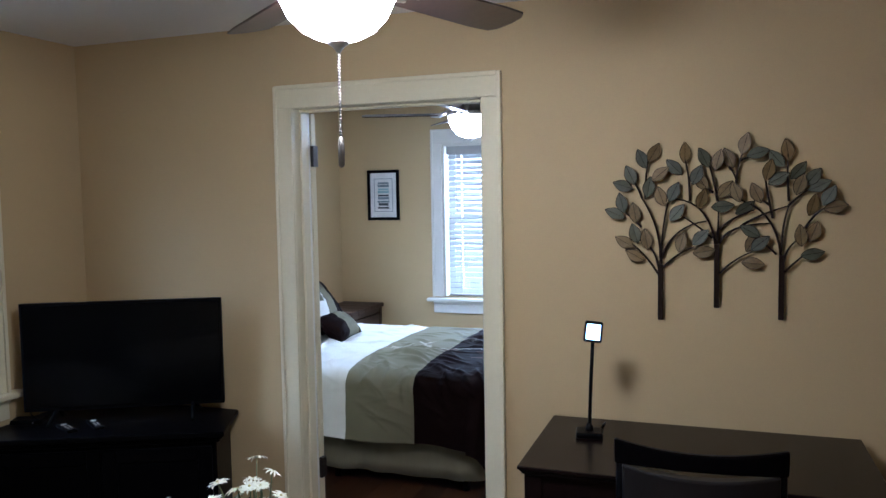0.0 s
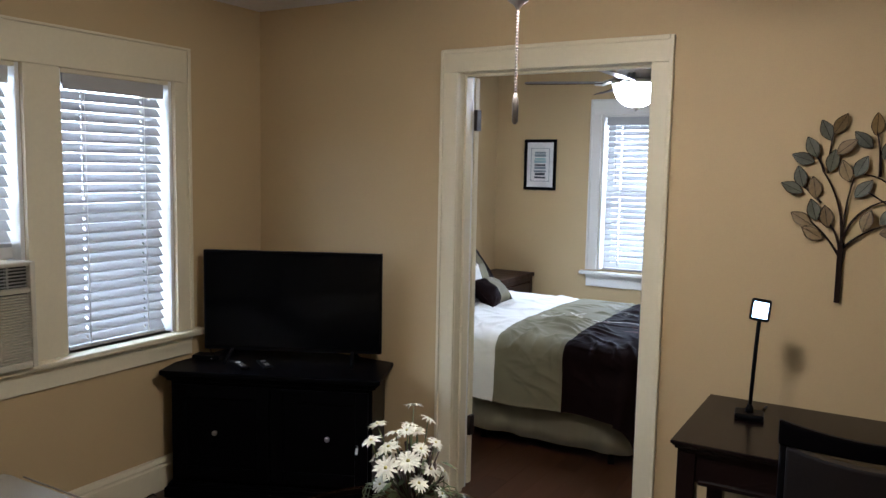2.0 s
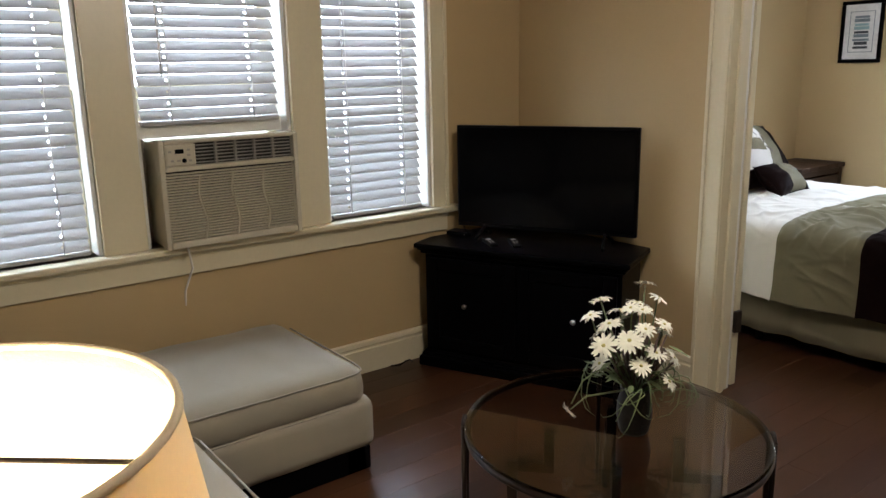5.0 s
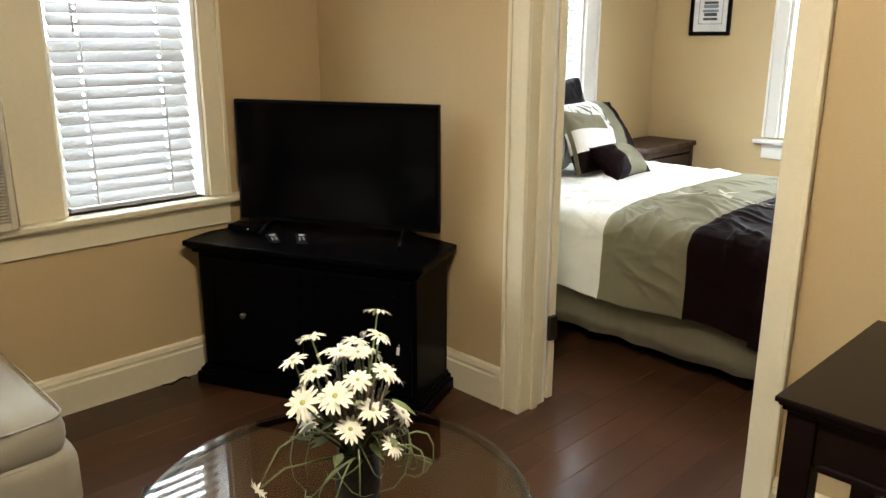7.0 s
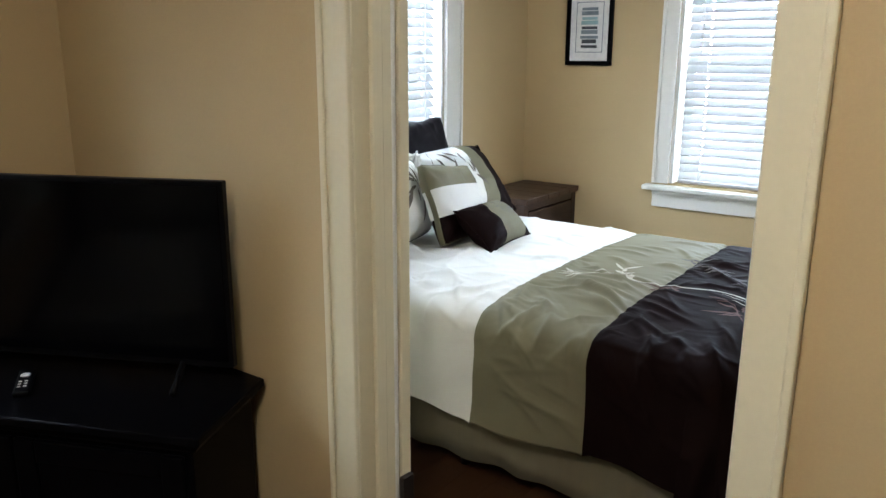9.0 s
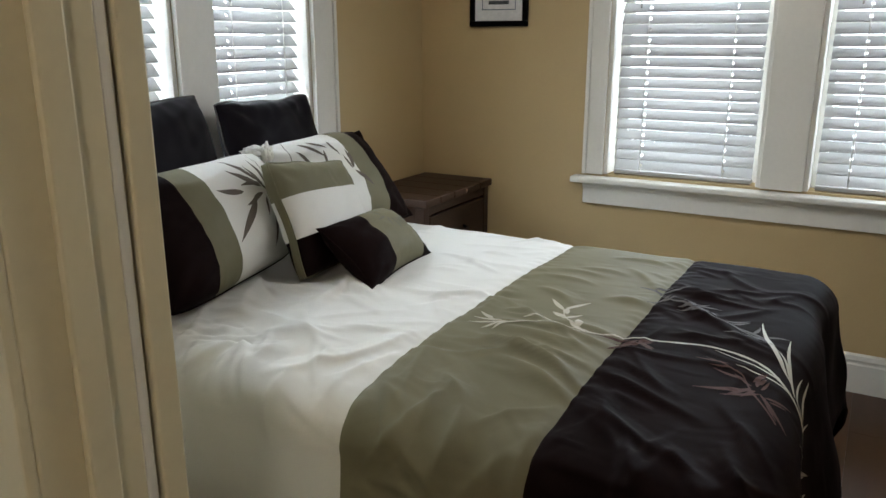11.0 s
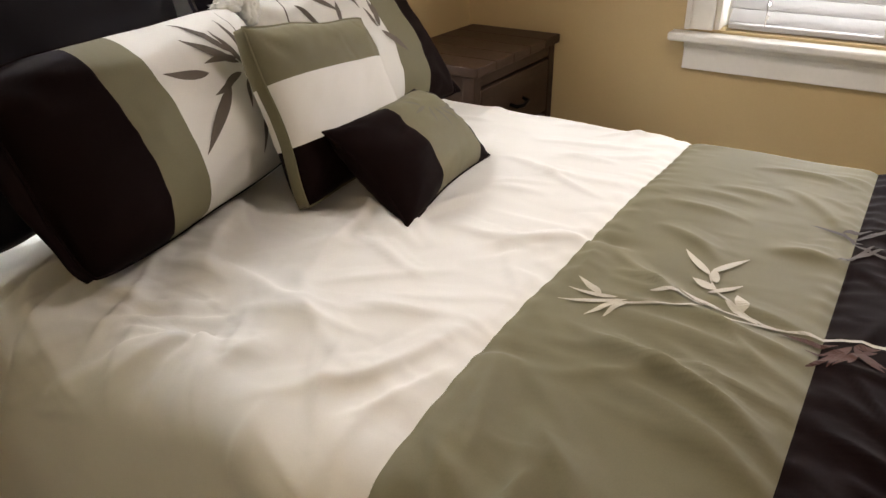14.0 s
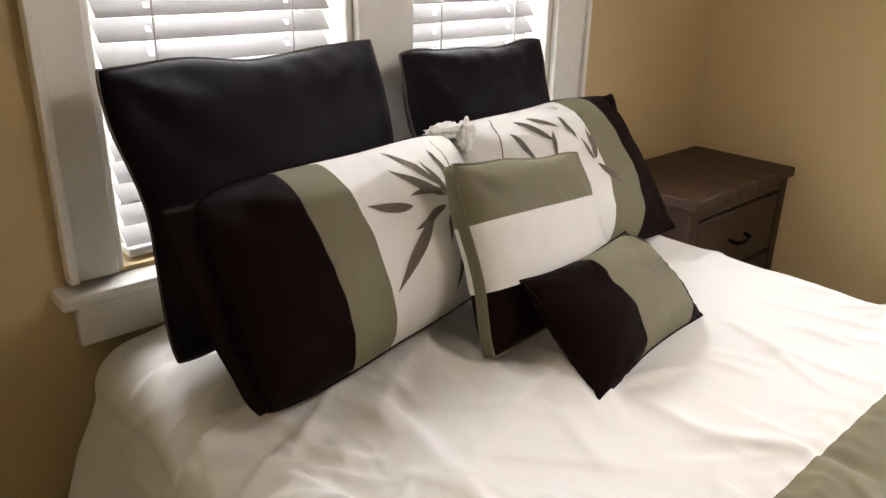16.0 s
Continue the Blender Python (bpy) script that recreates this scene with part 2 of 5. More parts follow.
def profile_run(name, a, b, out, profile, mat, parent=None):
    """A moulding from a to b, its profile of (outwards, height) standing out towards out."""
    a, b, out = Vector(a), Vector(b), Vector(out)
    bm = bmesh.new()
    rows = [[bm.verts.new(p + out * o + Vector((0, 0, h))) for o, h in profile] for p in (a, b)]
    n = len(profile)
    for i in range(n):
        bm.faces.new((rows[0][i], rows[0][(i + 1) % n], rows[1][(i + 1) % n], rows[1][i]))
    bm.faces.new(rows[0][::-1])
    bm.faces.new(rows[1])
    return tagged(made(name, bm, mat, parent), kind="" if parent else "structure")


BASE = [(0, 0), (0.022, 0), (0.022, 0.118), (0.016, 0.124), (0.016, 0.132), (0.020, 0.138), (0.014, 0.156), (0.004, 0.162), (0, 0.162)]
profile_run("baseboard_west", (WX, SOUTH, 0), (WX, WY, 0), (1, 0, 0), BASE, TRIM)
profile_run("baseboard_between_a", (WX + 0.022, WY, 0), (DOOR[0] - 0.088, WY, 0), (0, -1, 0), BASE, TRIM)
profile_run("baseboard_between_b", (DOOR[1] + 0.09, WY, 0), (EAST, WY, 0), (0, -1, 0), BASE, TRIM)
profile_run("baseboard_head", (WX, WY + 0.13, 0), (WX, FARY, 0), (1, 0, 0), BASE, TRIM_BED)
profile_run("baseboard_far", (WX + 0.022, FARY, 0), (EAST_BED, FARY, 0), (0, -1, 0), BASE, TRIM_BED)
profile_run("baseboard_east_bedroom", (EAST_BED, WY + 0.13, 0), (EAST_BED, FARY - 0.022, 0), (-1, 0, 0), BASE, TRIM_BED)


def window_set(name, place, openings, zs, casing_ends, casing_top, sill_z, ends, mat, towards, ac=None):
    """A row of windows in one casing: jambs, sashes, panes, stool, apron. place(u, d, z): d into the room."""
    z0, z1 = zs
    root = tagged(empty(name, Matrix()), "double-hung windows in one painted wooden casing", kind="structure")

    def slab(part, u0, u1, d0, d1, a, b, m=mat, bevel=0.003):
        p, q = place(u0, d0, a), place(u1, d1, b)
        return box(part, min(p[0], q[0]), max(p[0], q[0]), min(p[1], q[1]), max(p[1], q[1]), a, b, m, root, bevel)

    slab("casing", casing_ends[0], openings[0][0], 0, 0.022, z0, z1)
    slab("casing", openings[-1][1], casing_ends[1], 0, 0.022, z0, z1)
    for (_, a), (b, _) in zip(openings, openings[1:]):
        slab("mullion", a, b, 0, 0.022, z0, z1)
    slab("casing_head", casing_ends[0], casing_ends[1], 0, 0.024, z1, casing_top)
    slab("cap", casing_ends[0], casing_ends[1], 0, 0.034, casing_top, casing_top + 0.012)
    for a in (casing_ends[0], casing_ends[1] - 0.018):
        slab("back_band", a, a + 0.018, 0.022, 0.034, z0, casing_top)
    slab("stool", ends[0], ends[1], -0.10, 0.065, sill_z - 0.028, sill_z, bevel=0.008)
    slab("apron", casing_ends[0] + 0.005, casing_ends[1] - 0.005, 0, 0.02, sill_z - 0.125, sill_z - 0.028)
    slab("apron_bead", casing_ends[0] + 0.005, casing_ends[1] - 0.005, 0.02, 0.03, sill_z - 0.05, sill_z - 0.028)
    for a, b in openings:
        for u0, u1 in ((a, a + 0.018), (b - 0.018, b)):
            # white even in the cream casing: daylight on the jambs put into their colour
            slab("jamb", u0, u1, -0.16, 0.0, z0, z1, TRIM_BED)
        slab("head_jamb", a + 0.018, b - 0.018, -0.16, 0, z1 - 0.018, z1)
        mid = (z0 + z1) / 2
        for lo, hi, d in ((z0, mid + 0.02, -0.105), (mid - 0.02, z1 - 0.018, -0.14)):
            for u0, u1 in ((a + 0.018, a + 0.06), (b - 0.06, b - 0.018)):
                slab("stile", u0, u1, d - 0.03, d, lo, hi)
            slab("rail", a + 0.06, b - 0.06, d - 0.03, d, lo, lo + 0.045)
            slab("rail", a + 0.06, b - 0.06, d - 0.03, d, hi - 0.04, hi)
            pane = slab("pane", a + 0.06, b - 0.06, d - 0.018, d - 0.014, lo + 0.045, hi - 0.04, PANE, 0)
            pane.visible_shadow = False
    return root


PANE = glass("window_glass", (1, 1, 1))
slat_meshes = {}


def blind(place, a, b, z_low, z_high, tilt, turn, depth=-0.05, pitch=0.0445, wand=True):
    """A slatted wooden blind; slats rise from z_low to the headrail under z_high."""
    p = place((a + b) / 2, depth, 0)
    root = tagged(empty("window_blind", pose(p[0], p[1], 0, 0, 0, turn)), "white faux-wood slatted blind lowered in the window", "blind", "blinds in the windows")
    w = b - a - 0.078
    box("headrail", -w / 2, w / 2, -0.026, 0.026, z_high - 0.06, z_high - 0.012, SLAT, root)
    box("valance", -w / 2 - 0.004, w / 2 + 0.004, -0.036, -0.028, z_high - 0.085, z_high - 0.006, SLAT, root)
    key = (round(w, 3), tilt)
    if key not in slat_meshes:
        bm = bmesh.new()
        lean = pose(0, 0, 0, tilt)
        add_box(bm, -w / 2, w / 2, -0.0255, -0.007, -0.0015, 0.0015, lean)
        add_box(bm, -w / 2, w / 2, 0.007, 0.0255, -0.0015, 0.0015, lean)
        for u0, u1 in ((-w / 2, -w * 0.3 - 0.005), (-w * 0.3 + 0.005, w * 0.3 - 0.005), (w * 0.3 + 0.005, w / 2)):
            add_box(bm, u0, u1, -0.007, 0.007, -0.0015, 0.0015, lean)
        mesh = bpy.data.meshes.new("slat")
        bmesh.ops.recalc_face_normals(bm, faces=bm.faces)
        bm.to_mesh(mesh)
        bm.free()
        mesh.materials.append(SLAT)
        slat_meshes[key] = mesh
    z = z_low + 0.045
    while z < z_high - 0.1:
        s = new("slat", slat_meshes[key])
        s.parent = root
        s.matrix_basis = pose(0, 0, z, random.uniform(-0.5, 0.5), random.uniform(-0.04, 0.04), 0)
        z += pitch
    box("bottom_rail", -w / 2, w / 2, -0.025, 0.025, z_low + 0.004, z_low + 0.022, SLAT, root)
    for x in (-w * 0.3, w * 0.3):
        for y in (-0.027, 0.027):
            tube("ladder_cord", [(x, y, z_low + 0.02), (x, y, z_high - 0.05)], 0.0022, CORD, root, 5)
    if wand:
        tube("tilt_wand", [(-w * 0.36, -0.05, z_high - 0.08), (-w * 0.36 + 0.004, -0.045, z_high - 0.55)], 0.004, CORD, root, 6)
    return root


def west(u, d, z):
    return (WX + d, u, z)


def far(u, d, z):
    return (u, FARY - d, z)


window_set("window_living", west, LIV_WINDOWS, LIV_Z, (1.20, 3.512), 2.15, 0.775, (1.16, 3.575), TRIM, (1, 0, 0))
window_set("window_head", west, HEAD_WINDOWS, BED_Z, (4.70, 6.20), 2.17, 0.79, (4.67, 6.245), TRIM_BED, (1, 0, 0))
window_set("window_far", far, FAR_WINDOWS, BED_Z, (-0.905, 0.757), 2.17, 0.79, (-0.95, 0.80), TRIM_BED, (0, -1, 0))
LIV_TILT, BED_TILT = 51, 49
for i, (a, b) in enumerate(LIV_WINDOWS):
    blind(west, a, b, 1.252 if i == 1 else LIV_Z[0], LIV_Z[1], LIV_TILT, 90)
    window_light("daylight_living", (WX - 0.24, (a + b) / 2, sum(LIV_Z) / 2), (0, (a + b) / 2, sum(LIV_Z) / 2), b - a, LIV_Z[1] - LIV_Z[0], DAY_LIVING * (b - a) / 0.6)
for a, b in HEAD_WINDOWS:
    blind(west, a, b, BED_Z[0], BED_Z[1], BED_TILT, 90)
    window_light("daylight_head", (WX - 0.24, (a + b) / 2, sum(BED_Z) / 2), (0, (a + b) / 2, sum(BED_Z) / 2), b - a, BED_Z[1] - BED_Z[0], DAY_HEAD * (b - a) / 0.6)
for a, b in FAR_WINDOWS:
    blind(far, a, b, BED_Z[0], BED_Z[1], BED_TILT, 0)
    window_light("daylight_far", ((a + b) / 2, FARY + 0.24, sum(BED_Z) / 2), ((a + b) / 2, 0, sum(BED_Z) / 2), b - a, BED_Z[1] - BED_Z[0], DAY_FAR * (b - a) / 0.6)

# doorway: lining, stops, casing on both sides
L, R, H = DOOR
doorway = tagged(empty("door_frame", Matrix()), "cream painted wooden door casing with open doorway", kind="structure")
for x0, x1 in ((L - 0.02, L), (R, R + 0.02)):
    box("jamb", x0, x1, WY - 0.004, WY + 0.134, 0, H, TRIM, doorway)
box("head_jamb", L - 0.02, R + 0.02, WY - 0.004, WY + 0.134, H, H + 0.02, TRIM, doorway)
for x0, x1 in ((L, L + 0.012), (R - 0.012, R)):
    box("stop", x0, x1, WY + 0.05, WY + 0.09, 0, H - 0.012, TRIM, doorway)
box("stop", L, R, WY + 0.05, WY + 0.09, H - 0.012, H, TRIM, doorway)
for y0, y1, s, m in ((WY - 0.02, WY - 0.004, -1, TRIM), (WY + 0.134, WY + 0.15, 1, TRIM_BED)):
    box("casing", L - 0.088, L + 0.0, y0, y1, 0, H, m, doorway)
    box("casing", R - 0.0, R + 0.09, y0, y1, 0, H, m, doorway)
    box("casing_head", L - 0.088, R + 0.09, y0 - 0.002, y1, H, H + 0.105, m, doorway)
    e = y0 if s < 0 else y1
    band = (e - 0.01, e) if s < 0 else (e, e + 0.01)
    box("back_band", L - 0.088, L - 0.071, *band, 0, H + 0.1, m, doorway)
    box("back_band", R + 0.073, R + 0.09, *band, 0, H + 0.1, m, doorway)
    box("back_band", L - 0.071, R + 0.073, *band, H + 0.085, H + 0.105, m, doorway)

# the door leaf, swung right back into the bedroom
leaf = tagged(empty("door", pose(L + 0.008, WY + 0.156, 0, 0, 0, 176)), "cream painted panelled door swung fully open", "door")
box("leaf", 0.004, 0.87, -0.036, 0, 0.012, H - 0.006, TRIM, leaf)
for z0, z1 in ((0.2, 0.9), (1.05, 1.85)):
    for x0, x1 in ((0.13, 0.4), (0.48, 0.75)):
        box("panel", x0, x1, -0.041, -0.035, z0, z1, TRIM, leaf)
lathe("knob", [(0.012, 0), (0.012, 0.03), (0.028, 0.04), (0.03, 0.055), (0.018, 0.066)], BRONZE, leaf).matrix_basis = pose(0.8, -0.036, 0.95, 90)
for z in (0.32, 1.84):
    box("hinge", -0.012, 0.006, -0.03, 0.010, z - 0.05, z + 0.05, BRONZE, leaf, 0.002)

# ---- bedroom things ----
BX0, BX1, BY0, BY1, BTOP = -1.72, 0.17, 4.73, 6.10, 0.708


SEAMS = (-0.625, -0.215)
TUFTS = ((-1.005, -0.57), (-0.588, -0.39), (-0.589, -0.005))

# creases in the cloth: start, direction, length, width, height
CREASES = []
crease_random = random.Random(21)


def creases(count, s, v, turn, spread, length, width, height):
    for k in range(count):
        CREASES.append((crease_random.uniform(*s), crease_random.uniform(*v), turn + crease_random.gauss(0, spread), crease_random.uniform(*length), crease_random.uniform(*width), crease_random.uniform(*height)))


LENGTHWISE = math.atan2(-0.14, 0.32)
creases(46, (-0.60, -0.22), (-0.95, 0.6), LENGTHWISE, 0.30, (0.12, 0.40), (0.010, 0.017), (0.005, 0.011))
creases(95, (-1.65, -0.66), (-0.95, 0.65), 0.35, 0.6, (0.10, 0.38), (0.010, 0.019), (0.004, 0.010))
creases(40, (-0.19, 0.1), (-0.95, 0.65), -0.2, 0.6, (0.08, 0.30), (0.009, 0.015), (0.003, 0.008))
creases(46, (-1.65, 0.1), (-0.62, -0.46), -math.pi / 2, 0.5, (0.12, 0.34), (0.010, 0.018), (0.005, 0.012))
creases(8, (-0.60, -0.42), (-0.46, -0.12), LENGTHWISE, 0.14, (0.34, 0.50), (0.014, 0.022), (0.010, 0.015))
creases(9, (-1.25, -0.80), (-0.55, -0.15), 2.6, 0.35, (0.25, 0.45), (0.018, 0.028), (0.009, 0.015))
for q in SEAMS:
    for k in range(58):
        CREASES.append((q + 0.004, -0.95 + 0.029 * k + crease_random.uniform(-0.008, 0.008), crease_random.choice((0, math.pi)) + crease_random.gauss(0, 0.3), crease_random.uniform(0.03, 0.09), 0.007, crease_random.uniform(0.0012, 0.0035)))
for ts, tv in TUFTS:
    for k in range(9):
        CREASES.append((ts, tv, crease_random.gauss(-2.0, 0.75), crease_random.uniform(0.10, 0.30), crease_random.uniform(0.009, 0.016), crease_random.uniform(0.004, 0.009)))
CREASES = [(a, b, math.cos(c), math.sin(c), d, e, f) for a, b, c, d, e, f in CREASES]


def crease_height(s, v):
    total = 0.0
    for a, b, cx, cy, length, width, height in CREASES:
        dx, dy = s - a, v - b
        t = dx * cx + dy * cy
        if 0 < t < length:
            n = dy * cx - dx * cy + 0.03 * math.sin(5 * t / length + 9 * a) * length
            if abs(n) < 3 * width:
                n /= width * (1.9 if n > 0 else 0.72)
                total += 1.25 * height * math.sin(math.pi * t / length) * math.exp(0.35 - 1.25 * math.sqrt(n * n + 0.08) - 0.15 * n * n)
    for q in SEAMS:
        total *= 1 - 0.7 * math.exp(-((s - q) / 0.05) ** 2)
    return total


def comforter_point(s, v, lift=0.0):
    """The comforter's surface: s along the bed from the head, v across it, both in metres of cloth."""
    w, r = (BY1 - BY0) / 2 - 0.07, 0.10
    fx, fy = max(0.0, s - (BX1 - 0.07)), max(0.0, abs(v) - w)
    d = math.hypot(fx, fy)
    cx, cy = min(s, BX1 - 0.07), math.copysign(min(abs(v), w), v)
    arc = r * math.pi / 2
    if d <= arc:
        out, down = r * math.sin(d / r), r * (1 - math.cos(d / r))
    else:
        out, down = r + (0.05 + 0.38 * max(0.0, min(1.0, (-1.25 - s) / 0.4)) + (0.16 if fx > 0 else 0.0)) * (d - arc), r + (d - arc)
    ux, uy = (fx / d, math.copysign(fy / d, v)) if d > 0 else (0, 0)
    p = Vector((s * 2.1, v * 2.1, 0.3))
    top = max(0.0, 1 - d / 0.15)
    z = BTOP + 0.010 * noise.noise(p)
    crease = crease_height(s, v)
    z += 0.006 * noise.noise(Vector((s * 5, v * 5, 2))) + crease * max(0.25, top)
    for q in SEAMS:
        z += 0.0013 * math.sin(110 * v + 6 * noise.noise(Vector((v * 5, q, 0)))) * math.exp(-((s - q) / 0.035) ** 2) - 0.006 * math.exp(-((s - q) / 0.012) ** 2)
    for ts, tv in TUFTS:
        dx, dy = s - ts, v - tv
        rr = math.hypot(dx, dy)
        z -= 0.010 * math.exp(-(dx / 0.05) ** 2 - (dy / 0.022) ** 2)
    crown = (-0.03 if v < 0 else -0.008) * min(1.0, abs(v) / w) ** 3
    fold = 0.022 * math.sin(9 * (s if fy > fx else v) + 3 * noise.noise(Vector((s, v, 3)))) * min(1, d / 0.3) + 0.012 * noise.noise(Vector((s * 7, v * 7, 1))) * min(1, d / 0.2) + 0.65 * crease * min(1, d / 0.1)
    out += fold + lift * (1 - top)
    return Vector((cx + ux * out, (BY0 + BY1) / 2 + cy + uy * out, z + crown - down + lift * top))


bed = tagged(empty("bed", pose(0, 0, 0)), "full-size bed made with white, sage and black comforter", "bed")
box("mattress", BX0 + 0.02, BX1 - 0.05, BY0 + 0.06, BY1 - 0.06, 0.34, BTOP - 0.08, WHITE_CLOTH, bed, 0.05)
box("box_spring", BX0 + 0.02, BX1 - 0.05, BY0 + 0.08, BY1 - 0.08, 0.16, 0.335, BLACK_CLOTH, bed, 0.02)
for x in (BX0 + 0.1, (BX0 + BX1) / 2, BX1 - 0.15):
    for y in (BY0 + 0.15, BY1 - 0.15):
        tube("leg", [(x, y, 0), (x, y, 0.165)], 0.02, BLACK_PLASTIC, bed)
DROP = 0.37
bm = bmesh.new()
ss = [BX0 + 0.02 + k * 0.0062 for k in range(int((BX1 - BX0 + DROP) / 0.0062) + 1)]
ss = [min(SEAMS, key=lambda q: abs(q - s)) if min(abs(q - s) for q in SEAMS) < 0.0031 else s for s in ss]
half = (BY1 - BY0) / 2 + DROP
vs = [-half + k * 2 * half / 340 for k in range(341)]
grid = [[bm.verts.new(comforter_point(s, v)) for v in vs] for s in ss]
for i in range(len(ss) - 1):
    for k in range(len(vs) - 1):
        f = bm.faces.new((grid[i][k], grid[i + 1][k], grid[i + 1][k + 1], grid[i][k + 1]))
        m = (ss[i] + ss[i + 1]) / 2
        f.material_index = 0 if m < SEAMS[0] else 1 if m < SEAMS[1] else 2
comforter = made("comforter", bm, [WHITE_CLOTH, GREEN_CLOTH, BLACK_CLOTH], bed, True)
comforter.modifiers.new("thick", "SOLIDIFY").thickness = 0.012

bm = bmesh.new()
path = [(BX0 + 0.05 + 0.02 * k, BY0 + 0.09, 0, -1) for k in range(int((BX1 - BX0 - 0.1) / 0.02))]
path += [(BX1 - 0.06, BY0 + 0.09 + 0.02 * k, 1, 0) for k in range(int((BY1 - BY0 - 0.18) / 0.02))]
path += [(BX1 - 0.06 - 0.02 * k, BY1 - 0.09, 0, 1) for k in range(int((BX1 - BX0 - 0.1) / 0.02))]
rows = []
for k, (x, y, ox, oy) in enumerate(path):
    row = []
    for j in range(7):
        w = 0.010 * math.sin(k * 0.55 + 2 * noise.noise(Vector((k * 0.07, 0, 5)))) * j / 6 + 0.035 * j / 6
        row.append(bm.verts.new((x + ox * w, y + oy * w, 0.46 - (0.375 - 0.008 * noise.noise(Vector((k * 0.1, 9, 0)))) * j / 6)))
    rows.append(row)
for a, b in zip(rows, rows[1:]):
    for j in range(6):
        bm.faces.new((a[j], a[j + 1], b[j + 1], b[j]))
made("bedskirt", bm, SKIRT_CLOTH, bed, True).modifiers.new("thick", "SOLIDIFY").thickness = 0.003

# nightstand
night = tagged(empty("nightstand", pose(-1.735, 6.29, 0)), "rustic dark brown plank nightstand with one drawer", "nightstand")
NW, ND, NH = 0.61, 0.365, 0.735
for k in range(5):
    box("top_plank", 0, ND + 0.012, -0.012 + k * (NW + 0.012) / 5 + 0.001, -0.012 + (k + 1) * (NW + 0.012) / 5 - 0.001, NH - 0.032, NH, RUSTIC, night, 0.004)
for y in (0, NW - 0.05):
    for x in (0.01, ND - 0.05):
        box("post", x, x + 0.045, y, y + 0.045, 0, NH - 0.034, RUSTIC, night)
    box("side_panel", 0.05, ND - 0.05, y + 0.015, y + 0.033, 0.10, NH - 0.034, RUSTIC, night)
box("back_panel", 0.012, 0.024, 0.045, NW - 0.05, 0.10, NH - 0.034, RUSTIC, night)
box("rail", ND - 0.035, ND - 0.008, 0.045, NW - 0.05, NH - 0.075, NH - 0.034, RUSTIC, night)
box("rail", ND - 0.035, ND - 0.008, 0.045, NW - 0.05, 0.10, 0.15, RUSTIC, night)
for z0, z1 in ((NH - 0.28, NH - 0.085), (NH - 0.49, NH - 0.295)):
    d = box("drawer", ND - 0.03, ND - 0.006, 0.05, NW - 0.055, z0, z1, RUSTIC, night)
    hz = (z0 + z1) / 2
    tube("handle", [(ND - 0.006, NW / 2 - 0.05, hz), (ND + 0.018, NW / 2 - 0.045, hz - 0.006), (ND + 0.022, NW / 2, hz - 0.012), (ND + 0.018, NW / 2 + 0.045, hz - 0.006), (ND - 0.006, NW / 2 + 0.05, hz)], 0.007, BLACK_PLASTIC, night)

# picture
pic = tagged(empty("framed_picture", pose(-1.342, FARY - 0.004, 1.652)), "framed abstract print with white mat in black frame", "picture")
for x0, x1, z0, z1 in ((-0.145, 0.145, -0.212, -0.187), (-0.145, 0.145, 0.187, 0.212), (-0.145, -0.12, -0.187, 0.187), (0.12, 0.145, -0.187, 0.187)):
    box("frame", x0, x1, -0.022, 0, z0, z1, BLACK_WOOD, pic)
MAT_BOARD = material("mat_board", (0.72, 0.71, 0.70), 0.8, bump=0.05)
PRINT_GREY = material("print_grey", (0.20, 0.24, 0.27), 0.7, dark=0.6, scale=18, fine=80, bump=0)
PRINT_TEAL = material("print_teal", (0.30, 0.44, 0.47), 0.7, dark=0.7, scale=18, fine=80, bump=0)
PRINT_DARK = material("print_dark", (0.06, 0.065, 0.075), 0.7, dark=0.5, scale=20, fine=60, bump=0)
box("mat", -0.12, 0.12, -0.010, -0.004, -0.187, 0.187, MAT_BOARD, pic, 0)
for x0, x1, z0, z1 in ((-0.085, -0.081, -0.14, 0.14), (0.081, 0.085, -0.14, 0.14), (-0.081, 0.081, 0.136, 0.14), (-0.081, 0.081, -0.14, -0.136)):
    box("mat_line", x0, x1, -0.0115, -0.010, z0, z1, PRINT_GREY, pic, 0)
for k in range(9):
    z = -0.115 + 0.026 * k
    w = 0.05 + 0.012 * noise.noise(Vector((k * 1.7, 0, 0)))
    box("print_band", -w, w, -0.013, -0.010, z, z + (0.022 if k % 2 else 0.016), (PRINT_DARK if k in (0, 1, 4) else PRINT_TEAL if k in (5, 6) else PRINT_GREY), pic, 0)

# ---- living room things ----
# corner cabinet: straight front, back cut to the corner of the room
cab = tagged(empty("tv_cabinet", pose(-1.665, 3.235, 0, 0, 0, 24.3)), "black painted two-door television cabinet across the corner", "cabinet")
CW, CD, CH = 1.063, 0.36, 0.63


def corner_slab(bm, inset, z0, z1):
    """A slab of the cabinet's plan, set in at the front and sides."""
    plan = [(inset, inset), (CW - inset, inset), (CW - inset, CD), (0.246, 0.715), (0.0 + inset, 0.17)]
    lo, hi = [bm.verts.new((x, y, z0)) for x, y in plan], [bm.verts.new((x, y, z1)) for x, y in plan]
    bm.faces.new(lo[::-1])
    bm.faces.new(hi)
    for i in range(5):
        bm.faces.new((lo[i], lo[(i + 1) % 5], hi[(i + 1) % 5], hi[i]))


